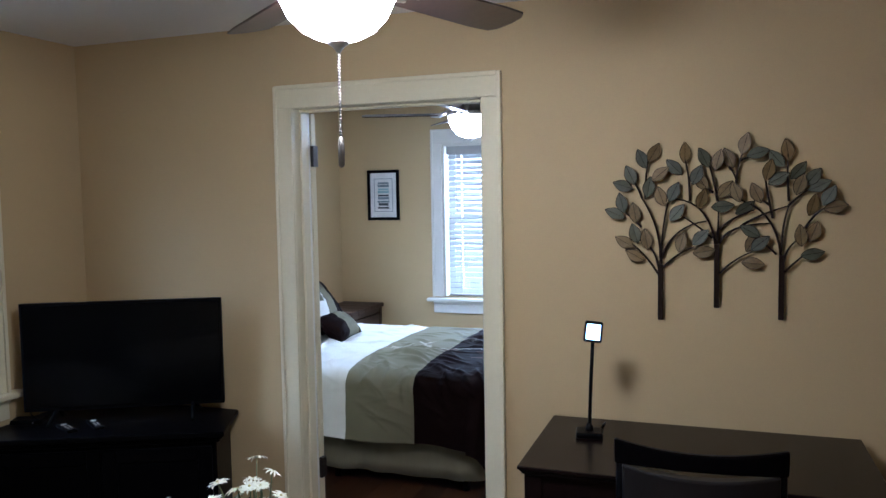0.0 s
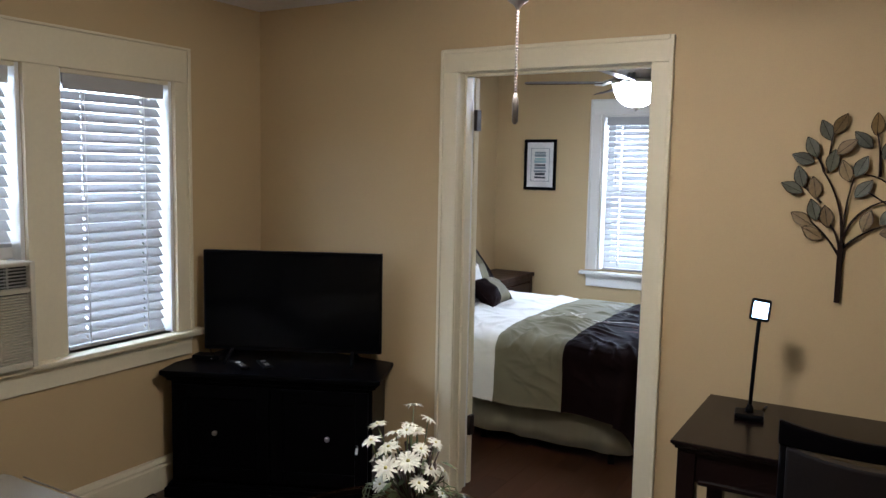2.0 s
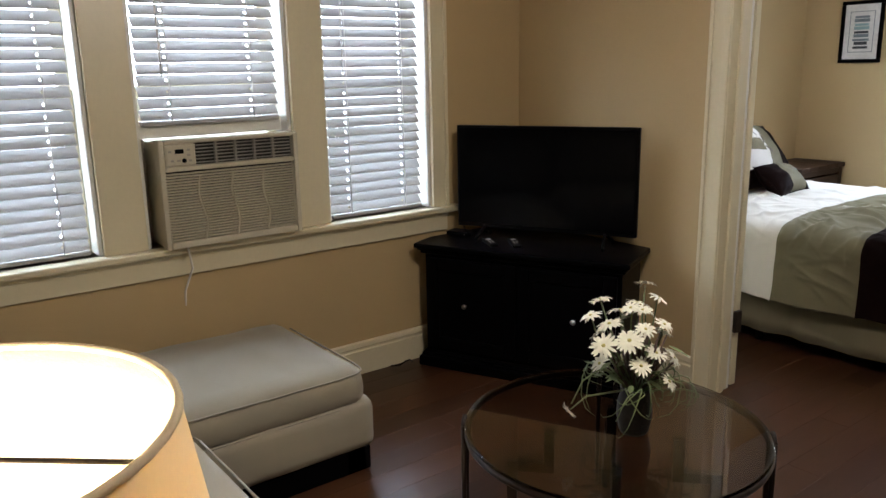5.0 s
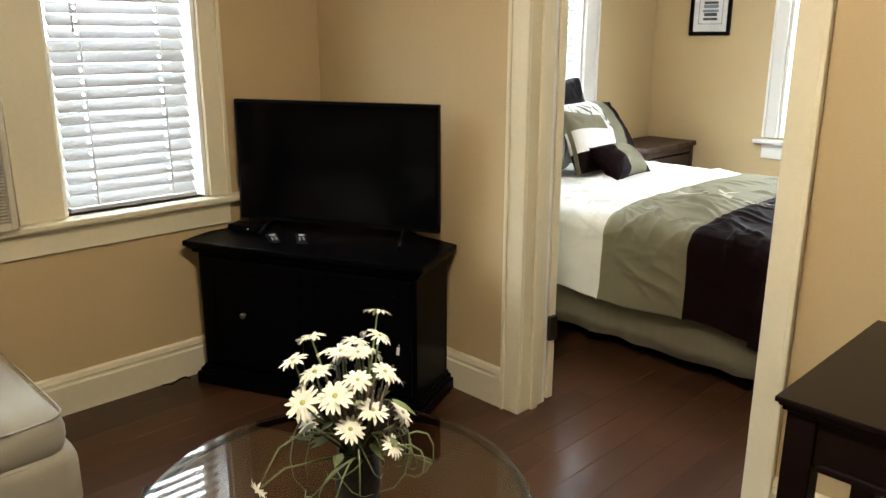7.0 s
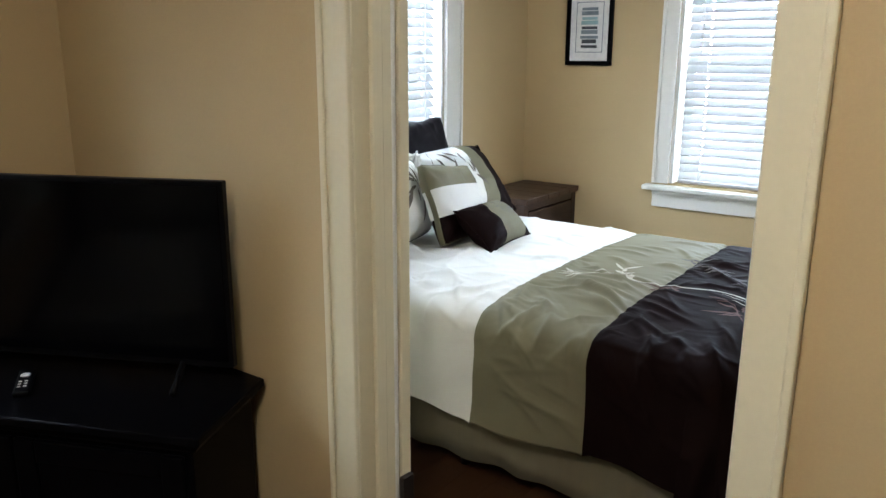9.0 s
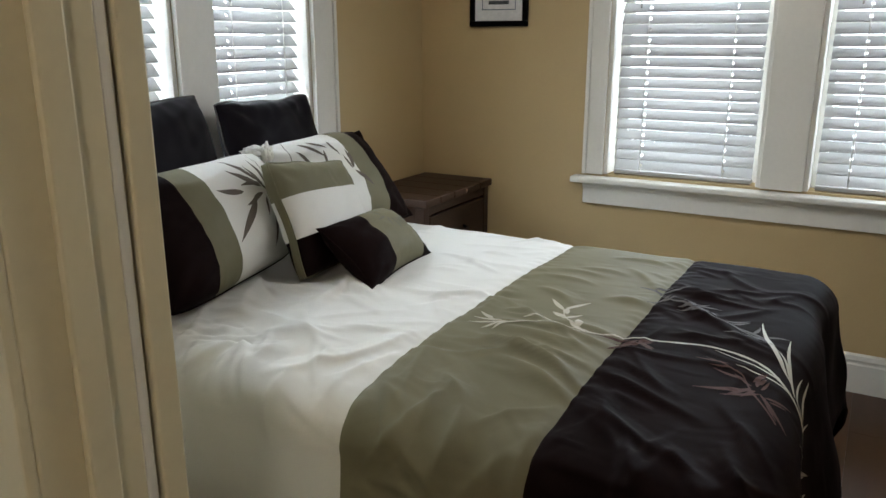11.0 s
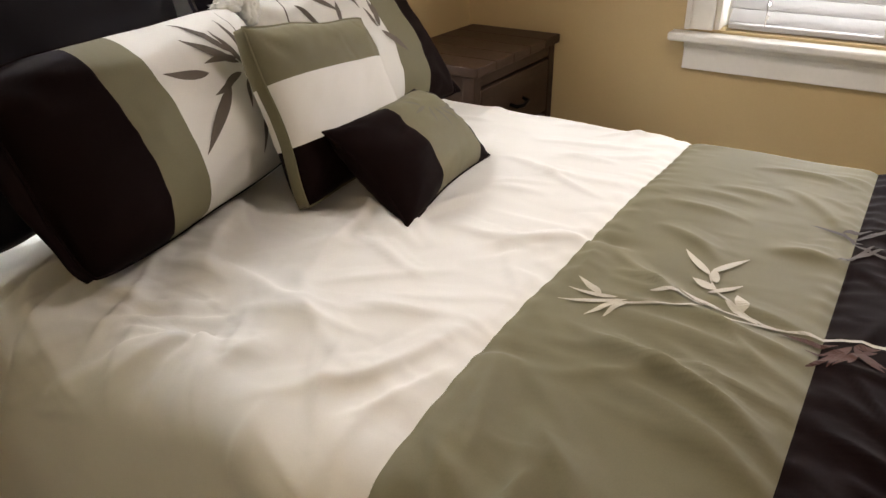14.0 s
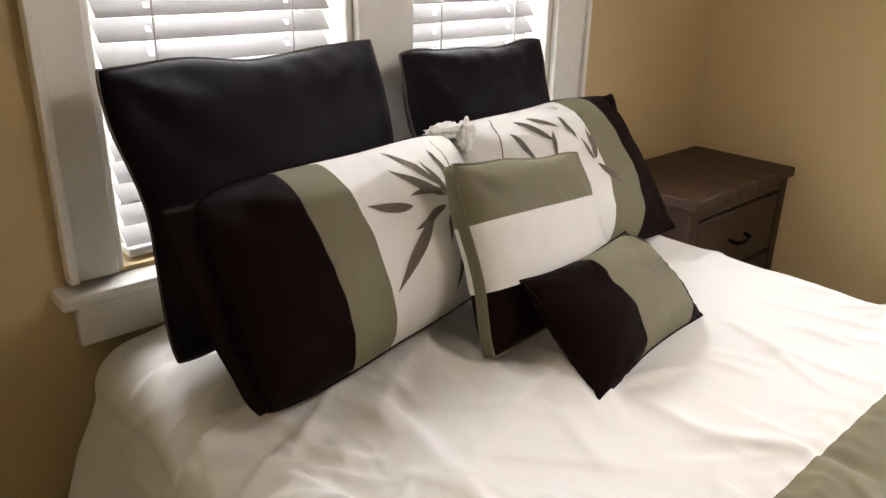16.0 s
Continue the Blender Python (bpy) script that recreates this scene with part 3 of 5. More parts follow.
for part, width, layers in (("body", 0.004, ((0.042, 0.07, CH - 0.05),)),
                            ("top", 0.005, ((0.0, CH - 0.024, CH), (0.012, CH - 0.036, CH - 0.024), (0.024, CH - 0.052, CH - 0.036))),
                            ("plinth", 0.006, ((0.010, 0, 0.05), (0.022, 0.05, 0.068), (0.032, 0.068, 0.08)))):
    bm = bmesh.new()
    for layer in layers:
        corner_slab(bm, *layer)
    rounded(made(part, bm, BLACK_WOOD, cab), width)
for x0 in (0.06, CW / 2 + 0.004):
    x1 = x0 + CW / 2 - 0.064
    d = empty("cabinet_door", pose(0, 0, 0))
    d.name = "cabinet_door"
    d.parent = cab
    for a, b, c, e in ((x0, x0 + 0.06, 0.1, 0.56), (x1 - 0.06, x1, 0.1, 0.56), (x0 + 0.06, x1 - 0.06, 0.1, 0.16), (x0 + 0.06, x1 - 0.06, 0.5, 0.56)):
        box("door_rail", a, b, 0.024, 0.041, c, e, BLACK_WOOD, d)
    box("door_panel", x0 + 0.06, x1 - 0.06, 0.031, 0.041, 0.16, 0.5, BLACK_WOOD, d)
for x in (0.272, 0.816):
    k = lathe("knob", [(0.005, 0), (0.005, 0.012), (0.012, 0.018), (0.013, 0.024), (0.007, 0.03)], NICKEL, cab, 16)
    k.matrix_basis = pose(x, 0.023, 0.340, 90)

bm = bmesh.new()
add_box(bm, -0.006, 0.006, 0, 0.001, -0.038, -0.006)
add_tube(bm, [(0, 0.0005, -0.008), (0.001, 0, 0.0), (0, 0.002, 0.008)], 0.0008, 5)
made("hang_tag", bm, CORD, cab).matrix_basis = pose(0.955, 0.022, 0.305, 0, 8, 0)

# television
tv = tagged(empty("television", pose(-1.254, 3.706, CH, 0, 0, 26.9)), "black flat-screen television on the corner cabinet", "television")
TW, TZ0, TZ1 = 0.446, 0.055, 0.555
box("case", -TW, TW, 0.002, 0.03, TZ0, TZ1, BLACK_PLASTIC, tv)
box("screen", -TW + 0.012, TW - 0.012, -0.003, 0.004, TZ0 + 0.02, TZ1 - 0.012, BLACK_GLOSS, tv, 0.001)
box("rear_housing", -TW + 0.12, TW - 0.12, 0.03, 0.07, TZ0 + 0.03, TZ1 - 0.2, BLACK_PLASTIC, tv, 0.015)
for x in (-0.3, 0.3):
    bm = bmesh.new()
    add_tube(bm, [(x, 0.015, TZ0 + 0.01), (x * 1.05, -0.085, 0.008)], 0.009, 8)
    add_tube(bm, [(x, 0.015, TZ0 + 0.01), (x * 1.05, 0.11, 0.008)], 0.009, 8)
    made("foot", bm, BLACK_PLASTIC, tv)

# desk
DX0, DX1, DY0, DY1, DH = 0.697, 1.83, 3.357, 3.985, 0.73
desk = tagged(empty("desk", pose(0, 0, 0)), "dark espresso wooden writing desk against the wall", "desk")
bm = bmesh.new()
for e, z0, z1 in ((0.0, DH - 0.012, DH), (0.006, DH - 0.02, DH - 0.012), (0.012, DH - 0.03, DH - 0.02)):
    add_box(bm, DX0 + e, DX1 - e, DY0 + e, DY1 - e, z0, z1)
rounded(made("top", bm, ESPRESSO, desk), 0.003)
for x0, x1, y0, y1 in ((DX0 + 0.03, DX1 - 0.03, DY0 + 0.03, DY0 + 0.05), (DX0 + 0.03, DX1 - 0.03, DY1 - 0.05, DY1 - 0.03), (DX0 + 0.03, DX0 + 0.05, DY0 + 0.05, DY1 - 0.05), (DX1 - 0.05, DX1 - 0.03, DY0 + 0.05, DY1 - 0.05)):
    box("apron", x0, x1, y0, y1, DH - 0.14, DH - 0.031, ESPRESSO, desk)
box("drawer_bead", DX0 + 0.09, DX1 - 0.09, DY0 + 0.02, DY0 + 0.031, DH - 0.145, DH - 0.128, ESPRESSO, desk)
for x in (DX0 + 0.02, DX1 - 0.08):
    for y in (DY0 + 0.02, DY1 - 0.08):
        box("leg", x, x + 0.06, y, y + 0.06, 0, DH - 0.031, ESPRESSO, desk, 0.005)

# sectional sofa: chaise along the window wall and the near seat
sofa = tagged(empty("sectional_sofa", pose(0, 0, 0)), "cream upholstered sectional sofa with long chaise by windows", "sofa")


def soft_box(name, x0, x1, y0, y1, z0, z1, mat, parent, r=0.05, puff=0.02, seed=0.0):
    """An upholstered block with rounded edges, a slight crown and dimples."""
    bm = bmesh.new()
    nx, ny, nz = max(4, int((x1 - x0) / 0.05)), max(4, int((y1 - y0) / 0.05)), 5
    bmesh.ops.create_cube(bm, size=1)
    for axis, n in ((0, nx), (1, ny), (2, nz)):
        for k in range(1, n):
            co = Vector((0, 0, 0))
            co[axis] = -0.5 + k / n
            no = Vector((0, 0, 0))
            no[axis] = 1
            bmesh.ops.bisect_plane(bm, geom=bm.verts[:] + bm.edges[:] + bm.faces[:], plane_co=co, plane_no=no)
    size = Vector((x1 - x0, y1 - y0, z1 - z0))
    mid = Vector((x0 + x1, y0 + y1, z0 + z1)) / 2
    for v in bm.verts:
        p = Vector([v.co[i] * size[i] for i in range(3)])
        q = Vector([max(-size[i] / 2 + r, min(size[i] / 2 - r, p[i])) for i in range(3)])
        d = p - q
        if d.length > 0:
            p = q + d.normalized() * r
        fx, fy = v.co.x * 2, v.co.y * 2
        if v.co.z > 0.2:
            p.z += puff * (1 - fx * fx) * (1 - fy * fy) + 0.006 * noise.noise(Vector((p.x * 6, p.y * 6, seed)))
        v.co = mid + p
    return made(name, bm, mat, parent, True)


SX0, SX1, SY1 = -1.66, -0.915, 2.525
soft_box("chaise_base", SX0, SX1, 0.55, SY1, 0.09, 0.285, FABRIC, sofa, 0.035, 0.0, 1)
soft_box("chaise_cushion", SX0 + 0.01, SX1 - 0.005, 0.75, SY1 - 0.02, 0.255, 0.408, FABRIC, sofa, 0.062, 0.028, 2)
soft_box("seat_base", SX1 + 0.004, 0.42, 0.50, 1.74, 0.09, 0.30, FABRIC, sofa, 0.035, 0.0, 3)
soft_box("seat_cushion", -0.725, 0.40, 0.75, 1.79, 0.275, 0.462, FABRIC, sofa, 0.055, 0.022, 4)
for z in (0.272, 0.388):
    tube("welt", [(SX1 - 0.012, 0.80 + k * (SY1 - 0.87) / 20, z + 0.004 * noise.noise(Vector((k * 0.5, z, 0)))) for k in range(20)] + [(SX1 - 0.018, SY1 - 0.065, z), (SX1 - 0.035, SY1 - 0.038, z), (SX1 - 0.06, SY1 - 0.026, z)] + [(SX1 - 0.06 - k * 0.575 / 12, SY1 - 0.022, z) for k in range(1, 13)], 0.0035, WELT, sofa, 6)
for z in (0.29, 0.447):
    tube("welt", [(-0.722 + 0.06 + k * 0.98 / 16, 1.787, z + 0.003 * noise.noise(Vector((k * 0.6, z, 4)))) for k in range(17)], 0.0035, WELT, sofa, 6)
    tube("welt", [(-0.722, 0.85 + k * 0.88 / 12, z) for k in range(13)] + [(-0.716, 1.76, z), (-0.695, 1.782, z), (-0.66, 1.787, z)], 0.0035, WELT, sofa, 6)
soft_box("back", SX0, 0.42, 0.25, 0.62, 0.09, 0.80, FABRIC, sofa, 0.07, 0.0, 5)
soft_box("back_cushion", SX0 + 0.02, -0.75, 0.55, 0.80, 0.44, 0.84, FABRIC, sofa, 0.08, 0.0, 6)
soft_box("back_cushion", -0.73, 0.40, 0.55, 0.80, 0.46, 0.84, FABRIC, sofa, 0.08, 0.0, 7)
for x, y in ((SX0 + 0.06, SY1 - 0.08), (SX1 - 0.06, SY1 - 0.08), (0.34, 1.64), (0.34, 0.34), (SX0 + 0.06, 0.34)):
    box("foot", x - 0.04, x + 0.04, y - 0.04, y + 0.04, 0, 0.095, BLACK_WOOD, sofa)
box("toe_rail", SX0 + 0.03, SX1 - 0.02, 1.80, SY1 - 0.02, 0.0, 0.092, BLACK_WOOD, sofa)

# coffee table
TCX, TCY, TR, TH = -0.007, 2.77, 0.434, 0.44
table = tagged(empty("coffee_table", pose(TCX, TCY, 0)), "round smoked-glass coffee table with dark metal frame", "table")
SMOKED = glass("smoked_glass", (0.50, 0.42, 0.34))
lathe("glass_top", [(TR - 0.004, TH - 0.010), (TR, TH - 0.007), (TR, TH - 0.003), (TR - 0.004, TH)], SMOKED, table, 72)
bm = bmesh.new()
add_tube(bm, [((TR - 0.008) * math.cos(a), (TR - 0.008) * math.sin(a), TH - 0.022) for a in [2 * math.pi * k / 64 for k in range(65)]], 0.010, 8, False)
made("rim", bm, BRONZE, table)
for k in range(4):
    a = radians(43 + 90 * k)
    c, s = math.cos(a), math.sin(a)
    bm = bmesh.new()
    for off in (-0.028, 0.028):
        add_tube(bm, [((TR + 0.004) * c - off * s, (TR + 0.004) * s + off * c, z) for z in (0.0, 0.2, TH - 0.02)], 0.008, 8)
    add_tube(bm, [((TR + 0.004) * c - off * s, (TR + 0.004) * s + off * c, TH - 0.02 + 0.02 * (1 - abs(off) / 0.028)) for off in (-0.028, -0.014, 0, 0.014, 0.028)], 0.008, 8)
    made("leg", bm, BRONZE, table)
    bm = bmesh.new()
    m = pose(0, 0, 0, 0, 0, 43 + 90 * k)
    for r0, r1, z0, z1 in ((0.17, 0.20, 0.30, TH - 0.034), (0.17, 0.31, 0.27, 0.30), (0.28, 0.31, 0.15, 0.27), (0.28, 0.43, 0.12, 0.15), (0.40, 0.43, 0.0, 0.12)):
        add_box(bm, r0, r1, -0.012, 0.012, z0, z1, m)
    made("key_bracket", bm, BRONZE, table)


# ceiling fans
BLADE_WOOD = material("dark_walnut_blade", (0.045, 0.022, 0.015), 0.35, dark=0.6, scale=5, fine=40, bump=0.1, stretch=(1, 9, 9))


def ceiling_fan(x, y, turn, strength, tint, lift=0.0):
    root = tagged(empty("ceiling_fan", pose(x, y, CEILING, 0, 0, turn)), "nickel ceiling fan with dark wooden blades and lit glass bowl", "ceiling fan", "ceiling fans")
    lathe("canopy", [(0.02, -0.075), (0.05, -0.06), (0.068, -0.03), (0.07, 0)], NICKEL, root)
    tube("rod", [(0, 0, -0.16 + lift), (0, 0, -0.07)], 0.013, NICKEL, root, 12)
    lathe("motor", [(r, z + lift) for r, z in [(0.07, -0.32), (0.11, -0.30), (0.125, -0.27), (0.125, -0.21), (0.10, -0.175), (0.03, -0.155)]], NICKEL, root)
    lathe("light_ring", [(r, z + lift) for r, z in [(0.148, -0.348), (0.15, -0.34), (0.146, -0.325), (0.09, -0.318)]], NICKEL, root)
    bowl = lathe("glass_bowl", [(r, z + lift) for r, z in [(0.02, -0.482), (0.05, -0.476), (0.085, -0.458), (0.114, -0.428), (0.133, -0.388), (0.139, -0.35)]], glowing("lit_glass_" + str(round(strength)), tint, strength), root, 40)
    lathe("finial", [(r, z + lift) for r, z in [(0.004, -0.508), (0.010, -0.498), (0.024, -0.488), (0.026, -0.482), (0.02, -0.478)]], NICKEL, root, 20)
    for k in range(5):
        m = pose(0, 0, lift, 0, 0, 72 * k)
        bm = bmesh.new()
        for q in (-0.02, 0.02):
            add_tube(bm, [m @ Vector(p) for p in ((0.10, q * 0.6, -0.285), (0.155, q, -0.325), (0.20, q * 1.4, -0.342), (0.25, q * 1.2, -0.341))], [0.010, 0.012, 0.012, 0.008], 8)
        made("blade_iron", bm, NICKEL, root)
        bm = bmesh.new()
        out = [(0.20, -0.050), (0.24, -0.058), (0.57, -0.070), (0.652, -0.066), (0.672, -0.045), (0.68, 0.0), (0.672, 0.045), (0.652, 0.066), (0.57, 0.070), (0.24, 0.058), (0.20, 0.050)]
        tilt = m @ pose(0, 0, -0.335, -12, 0, 0)
        lo = [bm.verts.new(tilt @ Vector((a, b, -0.003))) for a, b in out]
        hi = [bm.verts.new(tilt @ Vector((a, b, 0.003))) for a, b in out]
        bm.faces.new(lo[::-1])
        bm.faces.new(hi)
        for i in range(len(out)):
            bm.faces.new((lo[i], lo[(i + 1) % len(out)], hi[(i + 1) % len(out)], hi[i]))
        made("blade", bm, BLADE_WOOD, root)
    return root


PEWTER = material("aged_pewter", (0.16, 0.14, 0.12), 0.5, 0.6, dark=0.6, scale=60, fine=200, bump=0.1)
WARM_BOWL = (1.0, 0.905, 0.755)
fan = ceiling_fan(0.506, 2.50, -3, BOWL, WARM_BOWL, 0.053)
bm = bmesh.new()
z = -0.454
while z > -0.645:
    bmesh.ops.create_icosphere(bm, subdivisions=1, radius=0.0042, matrix=Matrix.Translation((0, 0, z)))
    z -= 0.0072
add_lathe(bm, [(0.003, -0.717), (0.007, -0.712), (0.008, -0.665), (0.004, -0.645)], 12)
made("pull_chain", bm, PEWTER, fan, True)
ceiling_fan(-0.127, 5.53, 55, BOWL_BED, (0.94, 0.97, 1.0), 0.05)

# standing lamp by the sofa
lamp = tagged(empty("floor_lamp", pose(0.72, 1.122, 0)), "standing lamp with lit cream fabric drum shade", "lamp")
SHADE_CLOTH = material("cream_shade_cloth", (0.74, 0.62, 0.42), 0.9, dark=0.95, scale=6, fine=260, bump=0.2)
tree = SHADE_CLOTH.node_tree
through_light, blend = tree.nodes.new("ShaderNodeBsdfTranslucent"), tree.nodes.new("ShaderNodeMixShader")
through_light.inputs["Color"].default_value = (0.50, 0.385, 0.15, 1)
blend.inputs[0].default_value = 0.35
tree.links.new(tree.nodes["Principled BSDF"].outputs[0], blend.inputs[1])
tree.links.new(through_light.outputs[0], blend.inputs[2])
tree.links.new(blend.outputs[0], tree.nodes["Material Output"].inputs["Surface"])
bm = bmesh.new()
add_lathe(bm, [(0.235, 0.95), (0.192, 1.215), (0.189, 1.215), (0.232, 0.95)], 48, caps=False)
made("shade", bm, SHADE_CLOTH, lamp)
bm = bmesh.new()
add_tube(bm, [(0.1915 * math.cos(a), 0.1915 * math.sin(a), 1.212) for a in [2 * math.pi * k / 48 for k in range(49)]], 0.004, 6, False)
made("shade_trim", bm, SHADE_CLOTH, lamp)
lathe("bulb", [(0.012, 1.02), (0.03, 1.05), (0.032, 1.08), (0.02, 1.105), (0.004, 1.115)], glowing("lit_bulb", (1, 0.81, 0.52), BULB), lamp, 16)
tube("stem", [(0, 0, 0.02), (0, 0, 1.03)], 0.012, BRONZE, lamp)
lathe("base", [(0.14, 0), (0.14, 0.012), (0.05, 0.025), (0.014, 0.035)], BRONZE, lamp)
tube("spider", [(-0.13, -0.136, 1.205), (0, 0, 1.20), (0.13, 0.136, 1.205)], 0.0022, BRONZE, lamp, 6)
tube("spider", [(0, 0, 1.20), (0.13, -0.136, 1.205)], 0.0022, BRONZE, lamp, 6)


# ---- cushions ----
def swell(a, b, t):
    return t / 2 * (max(0.0, 1 - abs(a) ** 2.4) * max(0.0, 1 - abs(b) ** 2.4)) ** 0.55


class Shape:
    """A cushion's form: its four corners (foot and top of one side, foot and top of the other), thickness and slackness."""

    def __init__(self, corners, t, seed, pinch=0.05, gusset=0.0, slack=0.012, fold=0.008, round_off=0.02):
        self.foot = Vector([sum(c[i] for c in corners) / 4 for i in range(2)] + [min(c[2] for c in corners)])
        self.bl, self.tl, self.br, self.tr = (Vector(c) - self.foot for c in corners)
        self.n = (self.tr - self.bl).cross(self.tl - self.br).normalized()
        self.w = ((self.br - self.bl).length + (self.tr - self.tl).length) / 2
        self.h = ((self.tl - self.bl).length + (self.tr - self.br).length) / 2
        self.t, self.seed, self.pinch, self.gusset, self.slack, self.fold, self.round_off = t, seed, pinch, gusset, slack, fold, round_off

    def at(self, a, b, side=-1, lift=0.0):
        """A point of a face; a and b run from -1 to 1 across and up it; side -1 is the front."""
        k = self.seed
        edge = max(abs(a), abs(b))
        p = a * (1 - self.pinch * (1 - b * b) * abs(a) ** 3) * (1 - self.round_off * abs(b) ** 7)
        q = b * (1 - self.pinch * (1 - a * a) * abs(b) ** 3) * (1 - self.round_off * abs(a) ** 7)
        q += self.slack / self.h * 2 * noise.noise(Vector((a * 1.6, b * 0.6, k + 9))) * b * b
        p += self.slack / self.w * 2 * noise.noise(Vector((a * 0.6, b * 1.6, k + 19))) * a * a
        fa, fb = (p + 1) / 2, (q + 1) / 2
        base = (self.bl * (1 - fb) + self.tl * fb) * (1 - fa) + (self.br * (1 - fb) + self.tr * fb) * fa
        y = swell(a, b, self.t) + self.gusset / 2
        inner = 1 - edge ** 6
        y += 0.010 * noise.noise(Vector((a * 2.2, b * 2.2, k))) * (1 - edge ** 4)
        ridge = max(0.0, 1 - 3 * abs(noise.noise(Vector((a * 1.6 + 1.2 * b, b * 3.2 - 2 * a, k + 4)))))
        y += self.fold * ridge * inner * (0.25 + 0.75 * edge * edge)
        for ca in (-1, 1):
            for cb in (-1, 1):
                da, db = (a - ca) * self.w / self.h, b - cb
                r = math.hypot(da, db)
                y += 0.9 * self.fold * math.sin(9 * math.atan2(db, da) + k) * math.exp(-((r - 0.45) / 0.28) ** 2) * inner
        y += 0.35 * self.fold * math.sin(26 * a * self.w / self.h + 4 * noise.noise(Vector((a * 3, b * 3, k)))) * math.exp(-((1 - abs(b)) / 0.16) ** 2) * inner
        return base + self.n * (-side * (y + lift))


def cushion(name, label, group, shape, bands, mats, along="a", welt=None, skew=0.0, side_mat=0):
    """A stuffed cushion. bands: limits in -1..1 along a (across) or b (up) between the cloths mats."""
    root = tagged(empty(name, Matrix.Translation(shape.foot)), label, "pillow", group)
    N = 44
    lines = [-1 + 2 * k / N for k in range(N + 1)]
    cut = list(lines)
    for q in bands:
        i = min(range(N + 1), key=lambda j: abs(lines[j] - q))
        cut[i] = q
    la, lb = (cut, lines) if along == "a" else (lines, cut)
    bm = bmesh.new()
    edges = []
    for side in (-1, 1):
        g = [[bm.verts.new(shape.at(a + skew * b * (1 - a * a), b, side)) for b in lb] for a in la]
        for i in range(N):
            for k in range(N):
                f = bm.faces.new((g[i][k], g[i + 1][k], g[i + 1][k + 1], g[i][k + 1]))
                q = (la[i] + la[i + 1]) / 2 if along == "a" else (lb[k] + lb[k + 1]) / 2
                f.material_index = sum(q > e for e in bands)
        edges.append([g[i][0] for i in range(N)] + [g[N][k] for k in range(N)] + [g[i][N] for i in range(N, 0, -1)] + [g[0][k] for k in range(N, 0, -1)])
    if shape.gusset:
        front, back = edges
        for i in range(len(front)):
            j = (i + 1) % len(front)
            bm.faces.new((front[i], front[j], back[j], back[i])).material_index = side_mat
    else:
        bmesh.ops.remove_doubles(bm, verts=bm.verts, dist=0.0004)
    made("cover", bm, mats, root, True)
    rim = [(-1 + 2 * k / 30, -1) for k in range(30)] + [(1, -1 + 2 * k / 30) for k in range(30)] + [(1 - 2 * k / 30, 1) for k in range(30)] + [(-1, 1 - 2 * k / 30) for k in range(31)]
    bm = bmesh.new()
    add_tube(bm, [shape.at(a, b) for a, b in rim], 0.0030, 6, False)
    made("piping", bm, welt or mats[0], root)
    return root


def leaf_on(bm, surface, p, q, angle, length, width, bend=0.0, index=0):
    """A slim leaf laid on a surface(p, q), from (p, q) towards angle in degrees."""
    n, x, y, a = 8, p, q, radians(angle)
    left, right = [], []
    for k in range(n + 1):
        w = width / 2 * math.sin(math.pi * (k / n) ** 0.75) + 0.0006
        left.append(bm.verts.new(surface(x - w * math.sin(a), y + w * math.cos(a))))
        right.append(bm.verts.new(surface(x + w * math.sin(a), y - w * math.cos(a))))
        x, y, a = x + length / n * math.cos(a), y + length / n * math.sin(a), a + radians(bend) / n
    for k in range(n):
        bm.faces.new((left[k], right[k], right[k + 1], left[k + 1])).material_index = index


def stem_on(bm, surface, pts, width, index=0):
    """A ribbon laid on a surface along the points, smoothed."""
    fine = []
    for i in range(len(pts) - 1):
        p0, p1, p2, p3 = (Vector((*pts[max(0, min(len(pts) - 1, j))], 0)) for j in (i - 1, i, i + 1, i + 2))
        for k in range(8):
            t = k / 8
            fine.append(0.5 * (2 * p1 + (p2 - p0) * t + (2 * p0 - 5 * p1 + 4 * p2 - p3) * t * t + (3 * p1 - p0 - 3 * p2 + p3) * t ** 3))
    fine.append(Vector((*pts[-1], 0)))
    rows = []
    for k, p in enumerate(fine):
        d = (fine[min(k + 1, len(fine) - 1)] - fine[max(k - 1, 0)]).normalized()
        w = width / 2 * (0.45 + 0.55 * k / len(fine)) * (1.35 if k % 11 == 5 else 1)
        rows.append((bm.verts.new(surface(p.x - d.y * w, p.y + d.x * w)), bm.verts.new(surface(p.x + d.y * w, p.y - d.x * w))))
    for a, b in zip(rows, rows[1:]):
        bm.faces.new((a[0], a[1], b[1], b[0])).material_index = index


LEAF_BROWN = material("printed_brown", (0.115, 0.092, 0.070), 0.8, dark=0.8, bump=0.05)
LEAF_CREAM = material("embroidered_cream", (0.44, 0.40, 0.31), 0.6, dark=0.85, fine=300, bump=0.2)
LEAF_RUST = material("embroidered_rust", (0.055, 0.014, 0.005), 0.8, dark=0.7, fine=300, bump=0.2)
LEAF_GREY = material("embroidered_grey", (0.070, 0.058, 0.050), 0.7, dark=0.7, fine=300, bump=0.2)

